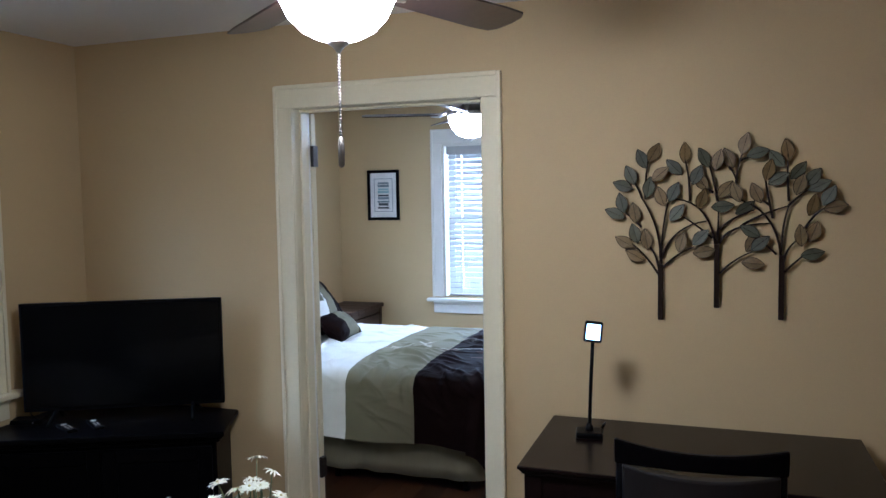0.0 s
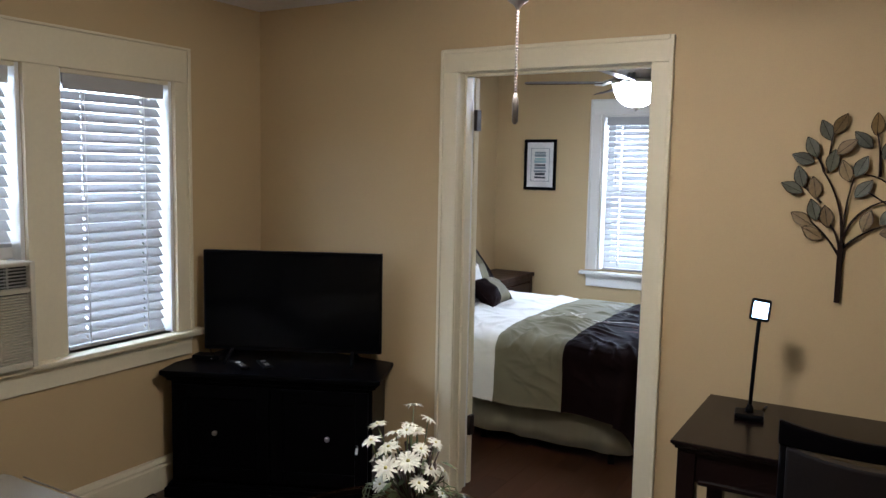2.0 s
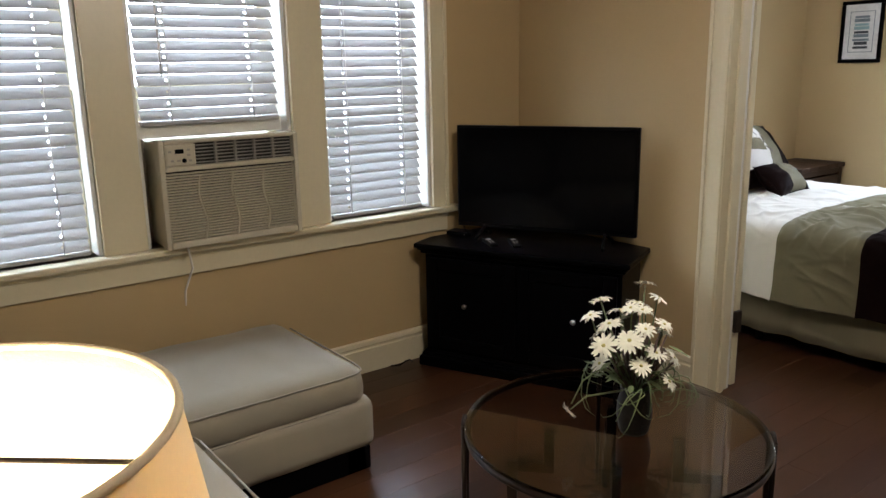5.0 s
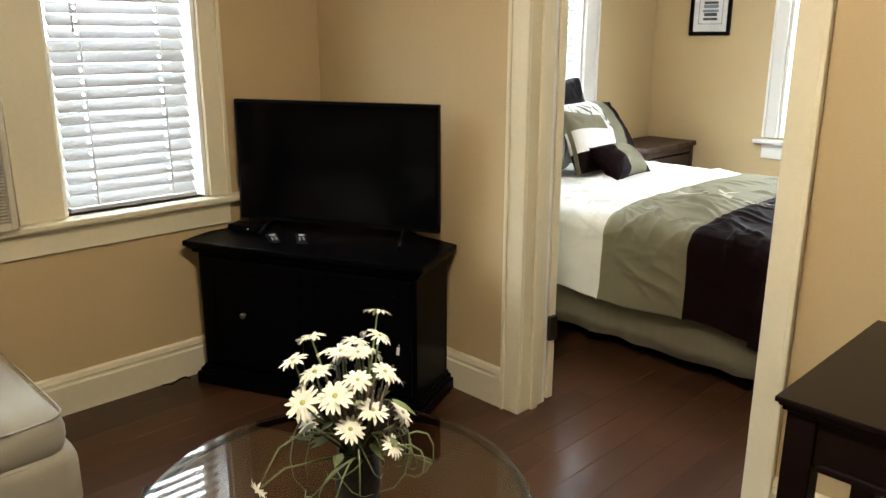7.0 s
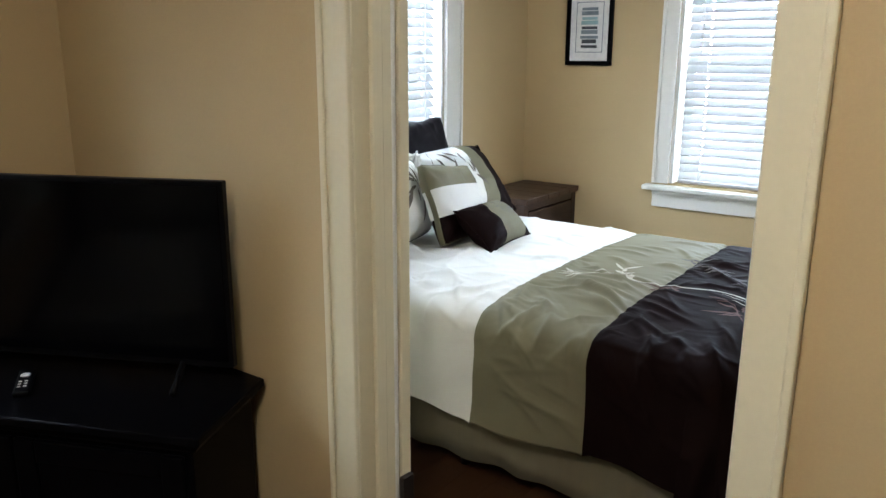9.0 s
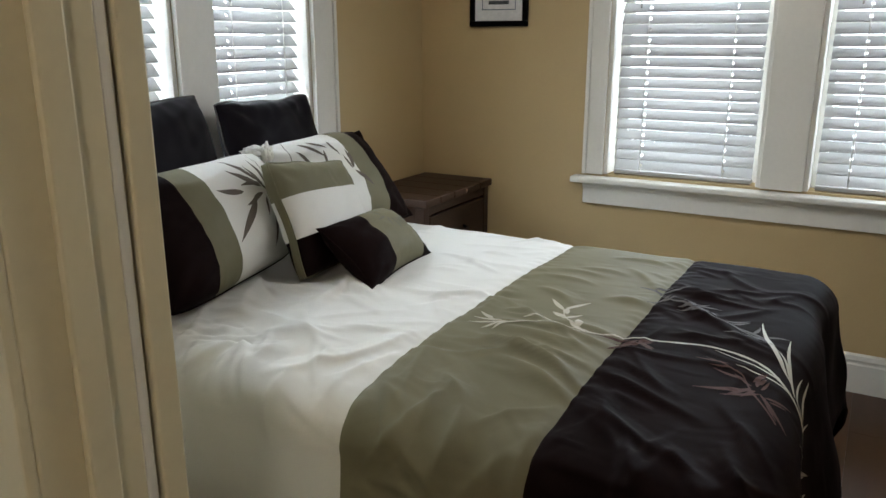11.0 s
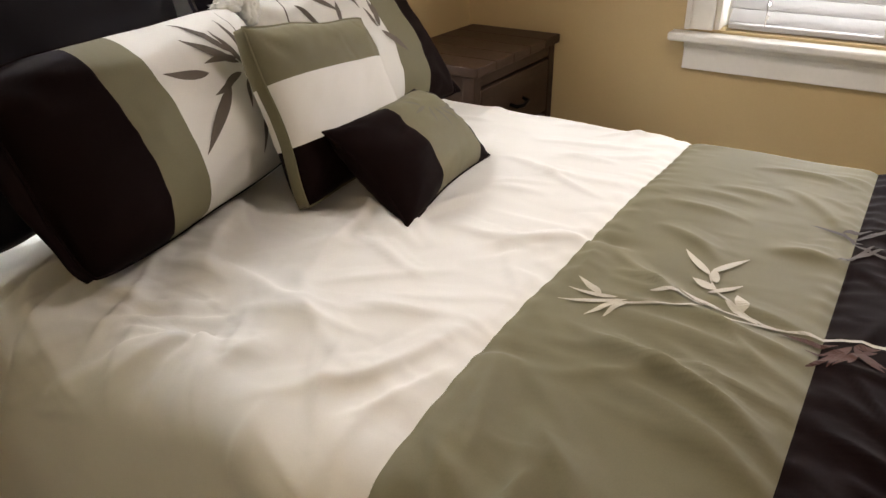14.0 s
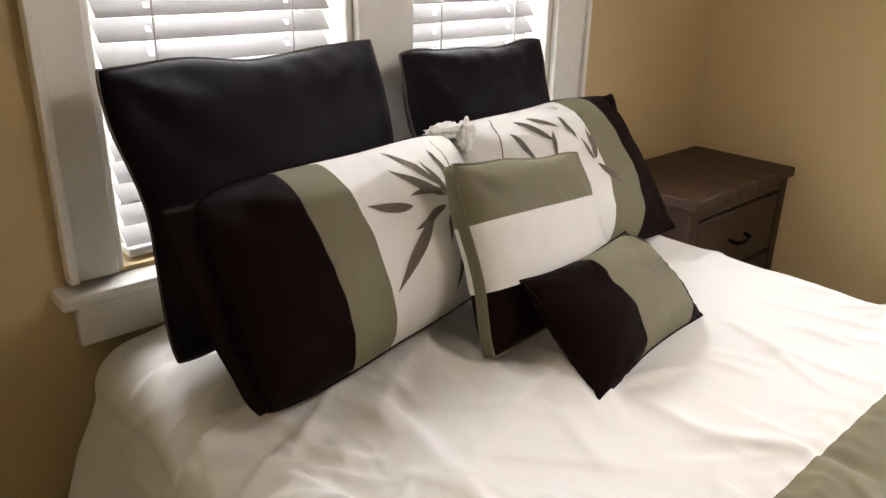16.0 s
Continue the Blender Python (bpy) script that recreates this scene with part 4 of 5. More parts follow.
EURO = "large black cushions at the head"
EURO_LABEL = "large square black sateen cushion with grey piping leaning on window"
cushion("euro_pillow", EURO_LABEL, EURO, Shape([(-1.49, 4.785, 0.708), (-1.632, 4.755, 1.212), (-1.50, 5.37, 0.715), (-1.662, 5.362, 1.228)], 0.18, 1, 0.06, slack=0.018, fold=0.010, round_off=0.035), [], [EURO_CLOTH], welt=LEAF_GREY)
cushion("euro_pillow", EURO_LABEL, EURO, Shape([(-1.53, 5.43, 0.715), (-1.655, 5.415, 1.190), (-1.53, 5.90, 0.715), (-1.655, 5.890, 1.188)], 0.17, 3, 0.06, slack=0.016, fold=0.010, round_off=0.035), [], [EURO_CLOTH], welt=LEAF_GREY)
SHAM = "bamboo-printed shams on the bed"
SHAM_LABEL = "black, sage and white pillow sham with brown bamboo leaves"
BANDS = [BLACK_CLOTH, GREEN_CLOTH, WHITE_CLOTH]
sham_a = Shape([(-1.215, 4.80, 0.708), (-1.435, 4.80, 1.030), (-1.335, 5.42, 0.728), (-1.475, 5.42, 1.050)], 0.21, 5, 0.02, slack=0.010, fold=0.007, round_off=0.075)
sham_b = Shape([(-1.38, 5.42, 0.728), (-1.50, 5.42, 1.050), (-1.29, 6.06, 0.716), (-1.575, 6.07, 1.040)], 0.22, 8, 0.02, slack=0.010, fold=0.007, round_off=0.04)
sham_near = cushion("pillow_sham", SHAM_LABEL, SHAM, sham_a, [-0.47, -0.17], BANDS, welt=BLACK_CLOTH, skew=-0.05)
sham_far = cushion("pillow_sham", SHAM_LABEL, SHAM, sham_b, [0.16, 0.50], BANDS[::-1], welt=BLACK_CLOTH)
# printed leaves: start across and up from the middle, angle, length, width
LEAVES = [[(0.055, 0.045, 172, 0.103, 0.018), (0.155, 0.045, 152, 0.140, 0.020), (0.145, 0.07, 133, 0.124, 0.016), (0.095, 0.012, 216, 0.162, 0.024), (0.175, -0.02, 258, 0.124, 0.020), (0.155, 0.055, 165, 0.097, 0.014), (0.145, 0.025, 186, 0.092, 0.014), (0.115, 0.02, 200, 0.076, 0.012), (0.175, 0.03, 120, 0.108, 0.014), (0.185, 0.05, 95, 0.097, 0.013), (0.155, 0.01, 235, 0.065, 0.011)],
          [(0.025, 0.0, 318, 0.095, 0.018), (0.025, 0.012, 62, 0.07, 0.020), (-0.03, 0.135, 290, 0.07, 0.014), (-0.17, 0.15, 318, 0.12, 0.016), (-0.13, 0.15, 332, 0.09, 0.013), (0.03, 0.04, 75, 0.05, 0.012), (-0.20, 0.12, 300, 0.10, 0.014), (-0.08, 0.10, 250, 0.08, 0.012), (0.02, 0.01, 110, 0.06, 0.012)]]
for root, shape, leaves in ((sham_near, sham_a, LEAVES[0]), (sham_far, sham_b, LEAVES[1])):
    bm = bmesh.new()

    def face(x, z):
        return shape.at(max(-1, min(1, 2 * x / shape.w)), max(-1, min(1, 2 * z / shape.h)), -1, 0.0022)

    for dx, dz, ang, length, width in leaves:
        leaf_on(bm, face, dx, dz, ang, length, width, random.uniform(-22, 22))
    sx = 0.195 if shape is sham_a else -0.24
    stem_on(bm, face, [(sx + 0.02, shape.h / 2 - 0.02), (sx, 0.07), (sx - 0.02, 0.03), (sx - 0.03, 0.0)], 0.005)
    made("bamboo_print", bm, LEAF_BROWN, root)
# flat flanges at the black ends
for root, shape, end in ((sham_near, sham_a, -1), (sham_far, sham_b, 1)):
    bm = bmesh.new()
    rows = []
    out = (shape.br - shape.bl).normalized() * end
    for k in range(33):
        b = -1 + 2 * k / 32
        p = shape.at(end, b)
        rows.append([bm.verts.new(p + out * f * (0.014 + 0.018 * (1 + b)) + shape.n * (0.010 * f * math.sin(6 * b + shape.seed)) - Vector((0.02 * f * (0.5 + b / 2), 0, 0))) for f in (0, 0.35, 0.7, 1.0)])
    for p, q in zip(rows, rows[1:]):
        for i in range(3):
            bm.faces.new((p[i], p[i + 1], q[i + 1], q[i]))
    made("flange", bm, BLACK_CLOTH, root, True).modifiers.new("thick", "SOLIDIFY").thickness = 0.006
# the gathered white corners along the top where the two shams meet
for root, where, size in ((sham_near, (-1.47, 5.40, 1.045), (0.022, 0.048, 0.016)), (sham_near, (-1.455, 5.445, 1.030), (0.018, 0.022, 0.034)), (sham_far, (-1.475, 5.73, 1.045), (0.014, 0.040, 0.010))):
    bm = bmesh.new()
    bmesh.ops.create_icosphere(bm, subdivisions=4, radius=1)
    for vtx in bm.verts:
        c = vtx.co.copy()
        k = 1 + 0.35 * noise.noise(c * 2.1 + Vector(where)) + 0.32 * noise.noise(c * 4.5)
        vtx.co = Vector((c.x * size[0], c.y * size[1], c.z * size[2])) * k
    made("gathered_corner", bm, WHITE_CLOTH, root, True).location = Vector(where) - root.matrix_basis.translation

square = Shape([(-1.121, 5.20, 0.722), (-1.262, 5.215, 1.050), (-1.175, 5.62, 0.715), (-1.319, 5.640, 0.992)], 0.115, 12, 0.045, gusset=0.024, slack=0.008, fold=0.005)
cushion("throw_pillow", "square throw pillow striped sage, white and black", "", square, [-0.34, 0.36], [BLACK_CLOTH, WHITE_CLOTH, GREEN_CLOTH], "b", GREEN_CLOTH, side_mat=2)
oblong = Shape([(-0.921, 5.255, 0.715), (-1.108, 5.255, 0.866), (-0.990, 5.690, 0.708), (-1.186, 5.678, 0.836)], 0.15, 15, 0.11, slack=0.005, fold=0.005, round_off=0.0)
small = cushion("accent_pillow", "small oblong pillow with black ends and sage middle", "", oblong, [-0.33, 0.70], [BLACK_CLOTH, GREEN_CLOTH, BLACK_CLOTH], "a")
bm = bmesh.new()
for k in range(7):
    leaf_on(bm, lambda x, z: oblong.at(2 * x / oblong.w, 2 * z / oblong.h, -1, 0.002), 0.03 + 0.012 * k, 0.05 - 0.006 * k, 150 + 37 * k, 0.06, 0.008)
made("leaf_print", bm, material("printed_taupe", (0.13, 0.117, 0.085), 0.8, dark=0.9, bump=0.05), small)


# bamboo worked on the comforter
def cloth(s, v):
    return comforter_point(s, v, 0.0028)


bm = bmesh.new()
stem_on(bm, cloth, [(-0.547, -0.231), (-0.444, -0.20), (-0.349, -0.173), (-0.264, -0.15), (-0.182, -0.13), (-0.056, -0.112), (0.04, -0.118), (0.10, -0.155), (0.17, -0.225), (0.26, -0.285), (0.42, -0.335)], 0.010)
stem_on(bm, cloth, [(-0.405, -0.038), (-0.371, -0.099), (-0.294, -0.155)], 0.006)
stem_on(bm, cloth, [(-0.429, -0.134), (-0.367, -0.143), (-0.282, -0.153)], 0.005)
# leaves on the sage band: start, angle, length, width
for s, v, ang, length, width in ((-0.487, -0.205, -156, 0.103, 0.011), (-0.491, -0.207, -128, 0.073, 0.010), (-0.485, -0.208, -114, 0.056, 0.010), (-0.53, -0.20, 140, 0.065, 0.013), (-0.503, -0.202, -176, 0.081, 0.009),
                                 (-0.403, -0.037, 136, 0.091, 0.014), (-0.405, -0.03, 63, 0.091, 0.013), (-0.391, -0.098, 47, 0.066, 0.011), (-0.386, -0.083, 147, 0.045, 0.018), (-0.359, -0.139, 163, 0.073, 0.011), (-0.385, -0.148, -179, 0.083, 0.011), (-0.33, -0.128, 110, 0.049, 0.020), (-0.303, -0.157, 148, 0.073, 0.011), (-0.388, -0.059, 112, 0.05, 0.014)):
    leaf_on(bm, cloth, s, v, ang, length, width, random.uniform(-14, 14))
# leaves over the foot of the bed
for s, v, ang, length, width in ((0.16, -0.165, 120, 0.30, 0.028), (0.18, -0.215, 105, 0.18, 0.020), (0.17, -0.215, 150, 0.20, 0.016), (0.22, -0.235, 95, 0.16, 0.022), (0.24, -0.275, 70, 0.14, 0.018), (0.26, -0.285, 140, 0.13, 0.014), (0.30, -0.305, 60, 0.12, 0.020), (0.30, -0.305, 200, 0.10, 0.014), (0.36, -0.325, 80, 0.10, 0.018), (0.38, -0.335, 20, 0.08, 0.016), (0.40, -0.335, 330, 0.08, 0.014)):
    for k in range(2):
        leaf_on(bm, cloth, s + 0.012 * k, v - 0.01 * k, ang + random.uniform(-16, 16) * k, length * (1 - 0.3 * k), width * (0.40 - 0.13 * k), random.uniform(-25, 25))
made("bamboo_embroidery", bm, LEAF_CREAM, bed)
bm = bmesh.new()
stem_on(bm, cloth, [(-0.02, -0.17), (0.06, -0.22), (0.10, -0.30), (0.15, -0.38)], 0.005)
for s, v, ang, length, width in ((0.10, -0.28, 200, 0.17, 0.035), (0.09, -0.27, 235, 0.10, 0.03), (0.11, -0.29, 300, 0.16, 0.022), (0.08, -0.25, 150, 0.12, 0.02), (0.10, -0.26, 95, 0.09, 0.022), (0.12, -0.30, 20, 0.08, 0.022), (0.09, -0.24, 60, 0.07, 0.03), (-0.179, -0.146, -120, 0.13, 0.034), (-0.179, -0.146, -112, 0.10, 0.030), (-0.176, -0.144, -56, 0.09, 0.044), (-0.176, -0.144, 22, 0.05, 0.030), (-0.196, -0.149, -161, 0.12, 0.024), (0.03, -0.19, 170, 0.10, 0.012)):
    for k in range(2):
        leaf_on(bm, cloth, s + 0.01 * k, v - 0.01 * k, ang + random.uniform(-22, 22) * k, 0.72 * length * (1 - 0.35 * k), width * (0.38 - 0.12 * k), random.uniform(-20, 20))
made("rust_leaf_embroidery", bm, LEAF_RUST, bed)
bm = bmesh.new()
stem_on(bm, cloth, [(-0.24, 0.24), (-0.16, 0.15), (-0.06, 0.08), (0.04, 0.02), (0.10, -0.04)], 0.006)
for k in range(20):
    f = k / 19
    s, v = -0.24 + 0.34 * f, 0.24 - 0.26 * f
    leaf_on(bm, cloth, s, v, random.choice((20, 160, 190, 340, 60, 230)) + random.uniform(-20, 20), random.uniform(0.05, 0.11), 0.009, random.uniform(-30, 30))
made("grey_bamboo_embroidery", bm, LEAF_GREY, bed)

# ---- air conditioner ----
AC_PLASTIC = material("aged_cream_plastic", (0.52, 0.475, 0.36), 0.45, dark=0.93, scale=5, fine=80, bump=0.05)
AC_DARK = material("dark_vent", (0.03, 0.028, 0.026), 0.6, bump=0.03)
AC_GREY = material("grey_plastic", (0.33, 0.31, 0.28), 0.5, dark=0.9, bump=0.05)
ac = tagged(empty("air_conditioner", pose(-1.655, 2.058, 0.779, 0, 0, 90)), "cream plastic window air conditioner resting on the sill", "air conditioner")
AW, AH = 0.588, 0.430
box("body", 0.008, AW - 0.008, 0.05, 0.42, 0.002, AH - 0.012, AC_PLASTIC, ac, 0.006)
bm = bmesh.new()
for x0, x1, z0, z1 in ((0, 0.022, 0, AH), (AW - 0.022, AW, 0, AH), (0.022, AW - 0.022, 0, 0.03), (0.022, AW - 0.022, AH - 0.125, AH - 0.105), (0.022, AW - 0.022, AH - 0.018, AH), (0.022, 0.145, AH - 0.105, AH - 0.018)):
    add_box(bm, x0, x1, 0, 0.06, z0, z1)
rounded(made("front_panel", bm, AC_PLASTIC, ac), 0.006)
box("grille_back", 0.02, AW - 0.02, 0.03, 0.045, 0.02, AH - 0.02, AC_DARK, ac, 0)
slat = bpy.data.meshes.new("louvre")
bm = bmesh.new()
add_box(bm, 0.024, AW - 0.024, 0.006, 0.03, 0, 0.0055)
bm.to_mesh(slat)
bm.free()
slat.materials.append(AC_PLASTIC)
for k in range(24):
    s = new("louvre", slat)
    s.parent, s.matrix_basis = ac, pose(0, 0, 0.034 + k * 0.0112)
for k in range(3):
    x0 = 0.022 + (AW - 0.044) * (k + 1) / 4
    tube("grille_rib", [(x0 + 0.012 * math.sin(6.2 * i / 14), 0.005, 0.03 + i * 0.0179) for i in range(15)], 0.0045, AC_PLASTIC, ac, 6)
bm = bmesh.new()
for k in range(6):
    add_box(bm, 0.15, AW - 0.026, 0.008, 0.03, AH - 0.098 + k * 0.0135, AH - 0.095 + k * 0.0135)
made("vent_louvres", bm, AC_GREY, ac)
bm = bmesh.new()
for k in range(1, 5):
    x = 0.15 + k * (AW - 0.176) / 5
    add_box(bm, x - 0.004, x + 0.004, 0.012, 0.03, AH - 0.103, AH - 0.02)
made("vent_divider", bm, AC_GREY, ac)
box("control_panel", 0.03, 0.138, -0.002, 0.002, AH - 0.098, AH - 0.026, AC_PLASTIC, ac, 0.001)
box("display", 0.062, 0.096, -0.004, 0, AH - 0.055, AH - 0.038, BLACK_PLASTIC, ac, 0.001)
for x, z in ((0.043, AH - 0.046), (0.115, AH - 0.042), (0.115, AH - 0.062), (0.05, AH - 0.082), (0.075, AH - 0.082), (0.12, AH - 0.084)):
    box("button", x - 0.006, x + 0.006, -0.004, 0, z - 0.004, z + 0.004, AC_GREY, ac, 0.001)
lathe("dial", [(0.009, 0), (0.009, 0.003), (0.006, 0.004)], BLACK_PLASTIC, ac, 16).matrix_basis = pose(0.096, -0.001, AH - 0.083, 90)
bm = bmesh.new()
for k in range(5):
    add_box(bm, -0.035 + k * 0.007, -0.035 + k * 0.007 + 0.004, 0.165 + (k % 2) * 0.006, 0.185, 0.0, AH - 0.005)
    add_box(bm, -0.031 + k * 0.007, -0.028 + k * 0.007, 0.175, 0.185, 0.0, AH - 0.005)
made("side_curtain", bm, AC_PLASTIC, ac)
box("top_board", -0.03, AW + 0.045, 0.165, 0.19, AH - 0.004, AH + 0.058, TRIM_BED, ac)
tube("power_cord", [(0.07, 0.05, 0.006), (0.085, 0.02, 0.004), (0.10, 0.03, -0.09), (0.085, 0.10, -0.2), (0.075, 0.135, -0.45), (0.07, 0.135, -0.62)], 0.0045, CORD, ac)

# ---- cabinet top things ----
router = tagged(empty("cable_box", pose(-1.645, 3.525, CH, 0, 0, 24)), "small black cable box beside the television", "electronics")
box("case", -0.07, 0.07, -0.04, 0.04, 0.004, 0.026, BLACK_PLASTIC, router, 0.005)
box("indicator", 0.03, 0.036, -0.042, -0.04, 0.012, 0.016, MAT_BOARD, router, 0)
KEY_WHITE = material("grey_key_plastic", (0.42, 0.42, 0.42), 0.5, dark=0.9, bump=0)


def remote(x, y, turn, long):
    r = tagged(empty("remote_control", pose(x, y, CH, 0, 0, turn)), "black remote control with pale keys on the cabinet", "remote", "remotes on the cabinet")
    box("shell", -0.022, 0.022, -long / 2, long / 2, 0, 0.016, BLACK_PLASTIC, r, 0.006)
    lathe("ring_key", [(0.013, 0.0155), (0.013, 0.0185), (0.006, 0.019), (0.005, 0.0165)], KEY_WHITE, r, 20).matrix_basis = pose(0, long * 0.2, 0)
    for i in range(2):
        for k in range(3):
            box("key", -0.012 + i * 0.014, -0.004 + i * 0.014, -long / 2 + 0.03 + k * 0.018, -long / 2 + 0.037 + k * 0.018, 0.015, 0.018, AC_GREY, r, 0.001)
    return r


remote(-1.402, 3.502, 66, 0.15)
remote(-1.318, 3.583, 58, 0.16)
tube("tv_cable", [(-1.70, 3.60, 0.95), (-1.71, 3.58, 0.80), (-1.66, 3.55, 0.665), (-1.56, 3.50, 0.655)], 0.003, BLACK_PLASTIC)
tagged(bpy.data.objects["tv_cable"], "thin black cable running behind the television", "cable")
tagged(tube("wall_cable", [(-1.725, 3.12, 0.006), (-1.69, 3.15, 0.012), (-1.68, 3.18, 0.03), (-1.69, 3.21, 0.026), (-1.70, 3.235, 0.008)], 0.004, BLACK_PLASTIC), "thin black cable looped by the baseboard", "cable")

# ---- desk lamp and chair ----
dl = tagged(empty("desk_lamp", pose(0.88, 3.752, DH, 0, 0, 8)), "black desk lamp with lit cool-white square head", "lamp")
box("base", -0.05, 0.05, -0.045, 0.045, 0, 0.022, BLACK_PLASTIC, dl, 0.008)
lathe("collar", [(0.016, 0.022), (0.014, 0.035), (0.008, 0.05)], BLACK_PLASTIC, dl, 16)
tube("stem", [(0, 0, 0.03), (0.006, -0.004, 0.20), (0.014, -0.012, 0.372)], 0.007, BLACK_PLASTIC, dl)
head = empty("head", pose(0.016, -0.02, 0.40, -12, 6, 0))
head.parent = dl
bm = bmesh.new()
add_box(bm, -0.034, 0.034, -0.006, 0.014, -0.040, 0.040)
rounded(made("housing", bm, BLACK_PLASTIC, head), 0.010, 3)
rounded(made("led_panel", (lambda q: (add_box(q, -0.025, 0.025, -0.010, -0.005, -0.030, 0.027), q)[1])(bmesh.new()), glowing("lit_led", (0.50, 0.72, 1.0), LED), head), 0.004)
tube("lamp_cord", [(0.04, 0.045, 0.01), (0.05, 0.13, 0.005), (0.06, 0.178, 0.0)], 0.003, BLACK_PLASTIC, dl)

chair = tagged(empty("desk_chair", pose(1.283, 3.20, 0, 0, 0, 2)), "black leather and wood chair pushed under the desk", "chair")
LEATHER = material("black_leather", (0.012, 0.011, 0.012), 0.38, dark=0.7, scale=10, fine=180, bump=0.25, dist=0.001, spec=0.35)


def curved_panel(name, z0, z1, half, sag, depth, mat, lean, bow=0.03):
    bm = bmesh.new()
    n = 14
    cols = []
    for k in range(n + 1):
        f = -1 + 2 * k / n
        x = f * half
        y = -bow * (1 - f * f)
        top = z1 - sag * (1 - f * f)
        cols.append([bm.verts.new((x, y - lean * (z - 0.45) + dy, z)) for z, dy in ((z0, -depth / 2), (top, -depth / 2), (top, depth / 2), (z0, depth / 2))])
    for a, b in zip(cols, cols[1:]):
        for i in range(4):
            bm.faces.new((a[i], a[(i + 1) % 4], b[(i + 1) % 4], b[i]))
    bm.faces.new(cols[0][::-1])
    bm.faces.new(cols[-1])
    return rounded(made(name, bm, mat, chair), 0.007, 2)


curved_panel("top_rail", 0.85, 0.925, 0.238, 0.022, 0.026, BLACK_WOOD, 0.10)
curved_panel("back_panel", 0.50, 0.852, 0.215, 0.022, 0.045, LEATHER, 0.10)
soft_box("seat", -0.225, 0.225, -0.01, 0.42, 0.42, 0.485, LEATHER, chair, 0.028, 0.012, 9)
for x in (-0.218, 0.218):
    tube("rear_leg", [(x, -0.03, 0), (x, 0.0, 0.42), (x, -0.02, 0.66), (x, -0.045, 0.89)], [0.017, 0.02, 0.018, 0.015], BLACK_WOOD, chair)
    tube("front_leg", [(x * 0.95, 0.40, 0), (x * 0.95, 0.39, 0.43)], [0.014, 0.02], BLACK_WOOD, chair)
    box("side_rail", x - 0.012, x + 0.012, 0.0, 0.40, 0.385, 0.425, BLACK_WOOD, chair)

# ---- daisies on the coffee table ----
VASE_MAT = material("dark_woven_vase", (0.014, 0.009, 0.006), 0.6, dark=0.5, scale=30, fine=120, bump=0.5, dist=0.004)
PETAL = material("white_petal", (0.72, 0.71, 0.58), 0.7, dark=0.92, scale=30, fine=200, bump=0.1)
YOLK = material("yellow_flower_eye", (0.46, 0.42, 0.14), 0.8, dark=0.7, scale=60, fine=300, bump=0.4)
STALK = material("green_stalk", (0.13, 0.16, 0.06), 0.6, dark=0.7, scale=20, fine=90, bump=0.1)
FERN = material("brown_filler", (0.085, 0.055, 0.04), 0.8, dark=0.5, scale=30, fine=90, bump=0.2)
VX, VY = 0.056, 2.780
vase = tagged(empty("flower_vase", pose(VX, VY, TH)), "white daisies with green stalks in dark vase", "flowers")
lathe("vase", [(0.036, 0), (0.042, 0.01), (0.050, 0.05), (0.048, 0.09), (0.040, 0.125), (0.043, 0.135), (0.038, 0.135), (0.035, 0.12)], VASE_MAT, vase, 28)


def daisy(centre, out, size, seed):
    rnd = random.Random(seed)
    out = Vector(out).normalized()
    side = out.orthogonal().normalized()
    up = out.cross(side)
    bm = bmesh.new()
    c = Vector(centre)
    n = rnd.randint(14, 18)
    for ring, count in ((1.0, n), (0.72, n - 4)):
        for k in range(count):
            a = 2 * math.pi * k / count + rnd.uniform(-0.12, 0.12) + (0.2 if ring < 1 else 0)
            d = math.cos(a) * side + math.sin(a) * up
            t = -math.sin(a) * side + math.cos(a) * up
            droop = rnd.uniform(-0.25, 0.15)
            prev = None
            for f, w, e in ((0.12, 0.05, 0.0), (0.45, 0.10, 0.10), (0.8, 0.115, 0.08 + droop * 0.4), (1.0, 0.035, 0.02 + droop)):
                p = c + d * size * ring * f + out * size * (e + (0.08 if ring < 1 else 0))
                row = (bm.verts.new(p - t * size * w), bm.verts.new(p + out * size * -0.02), bm.verts.new(p + t * size * w))
                if prev:
                    bm.faces.new((prev[0], prev[1], row[1], row[0]))
                    bm.faces.new((prev[1], prev[2], row[2], row[1]))
                prev = row
    made("flower_head", bm, PETAL, vase, True)
    bm = bmesh.new()
    bmesh.ops.create_icosphere(bm, subdivisions=2, radius=size * 0.15, matrix=Matrix.Translation(c + out * size * 0.08))
    made("flower_eye", bm, YOLK, vase, True)
    foot = Vector((rnd.uniform(-0.02, 0.02), rnd.uniform(-0.02, 0.02), 0.13))
    mid = (c + foot) / 2 + Vector((c.x * 0.25, c.y * 0.25, 0.02))
    tube("stalk", [foot, mid, c - out * 0.004], [0.003, 0.0026, 0.002], STALK, vase, 5)


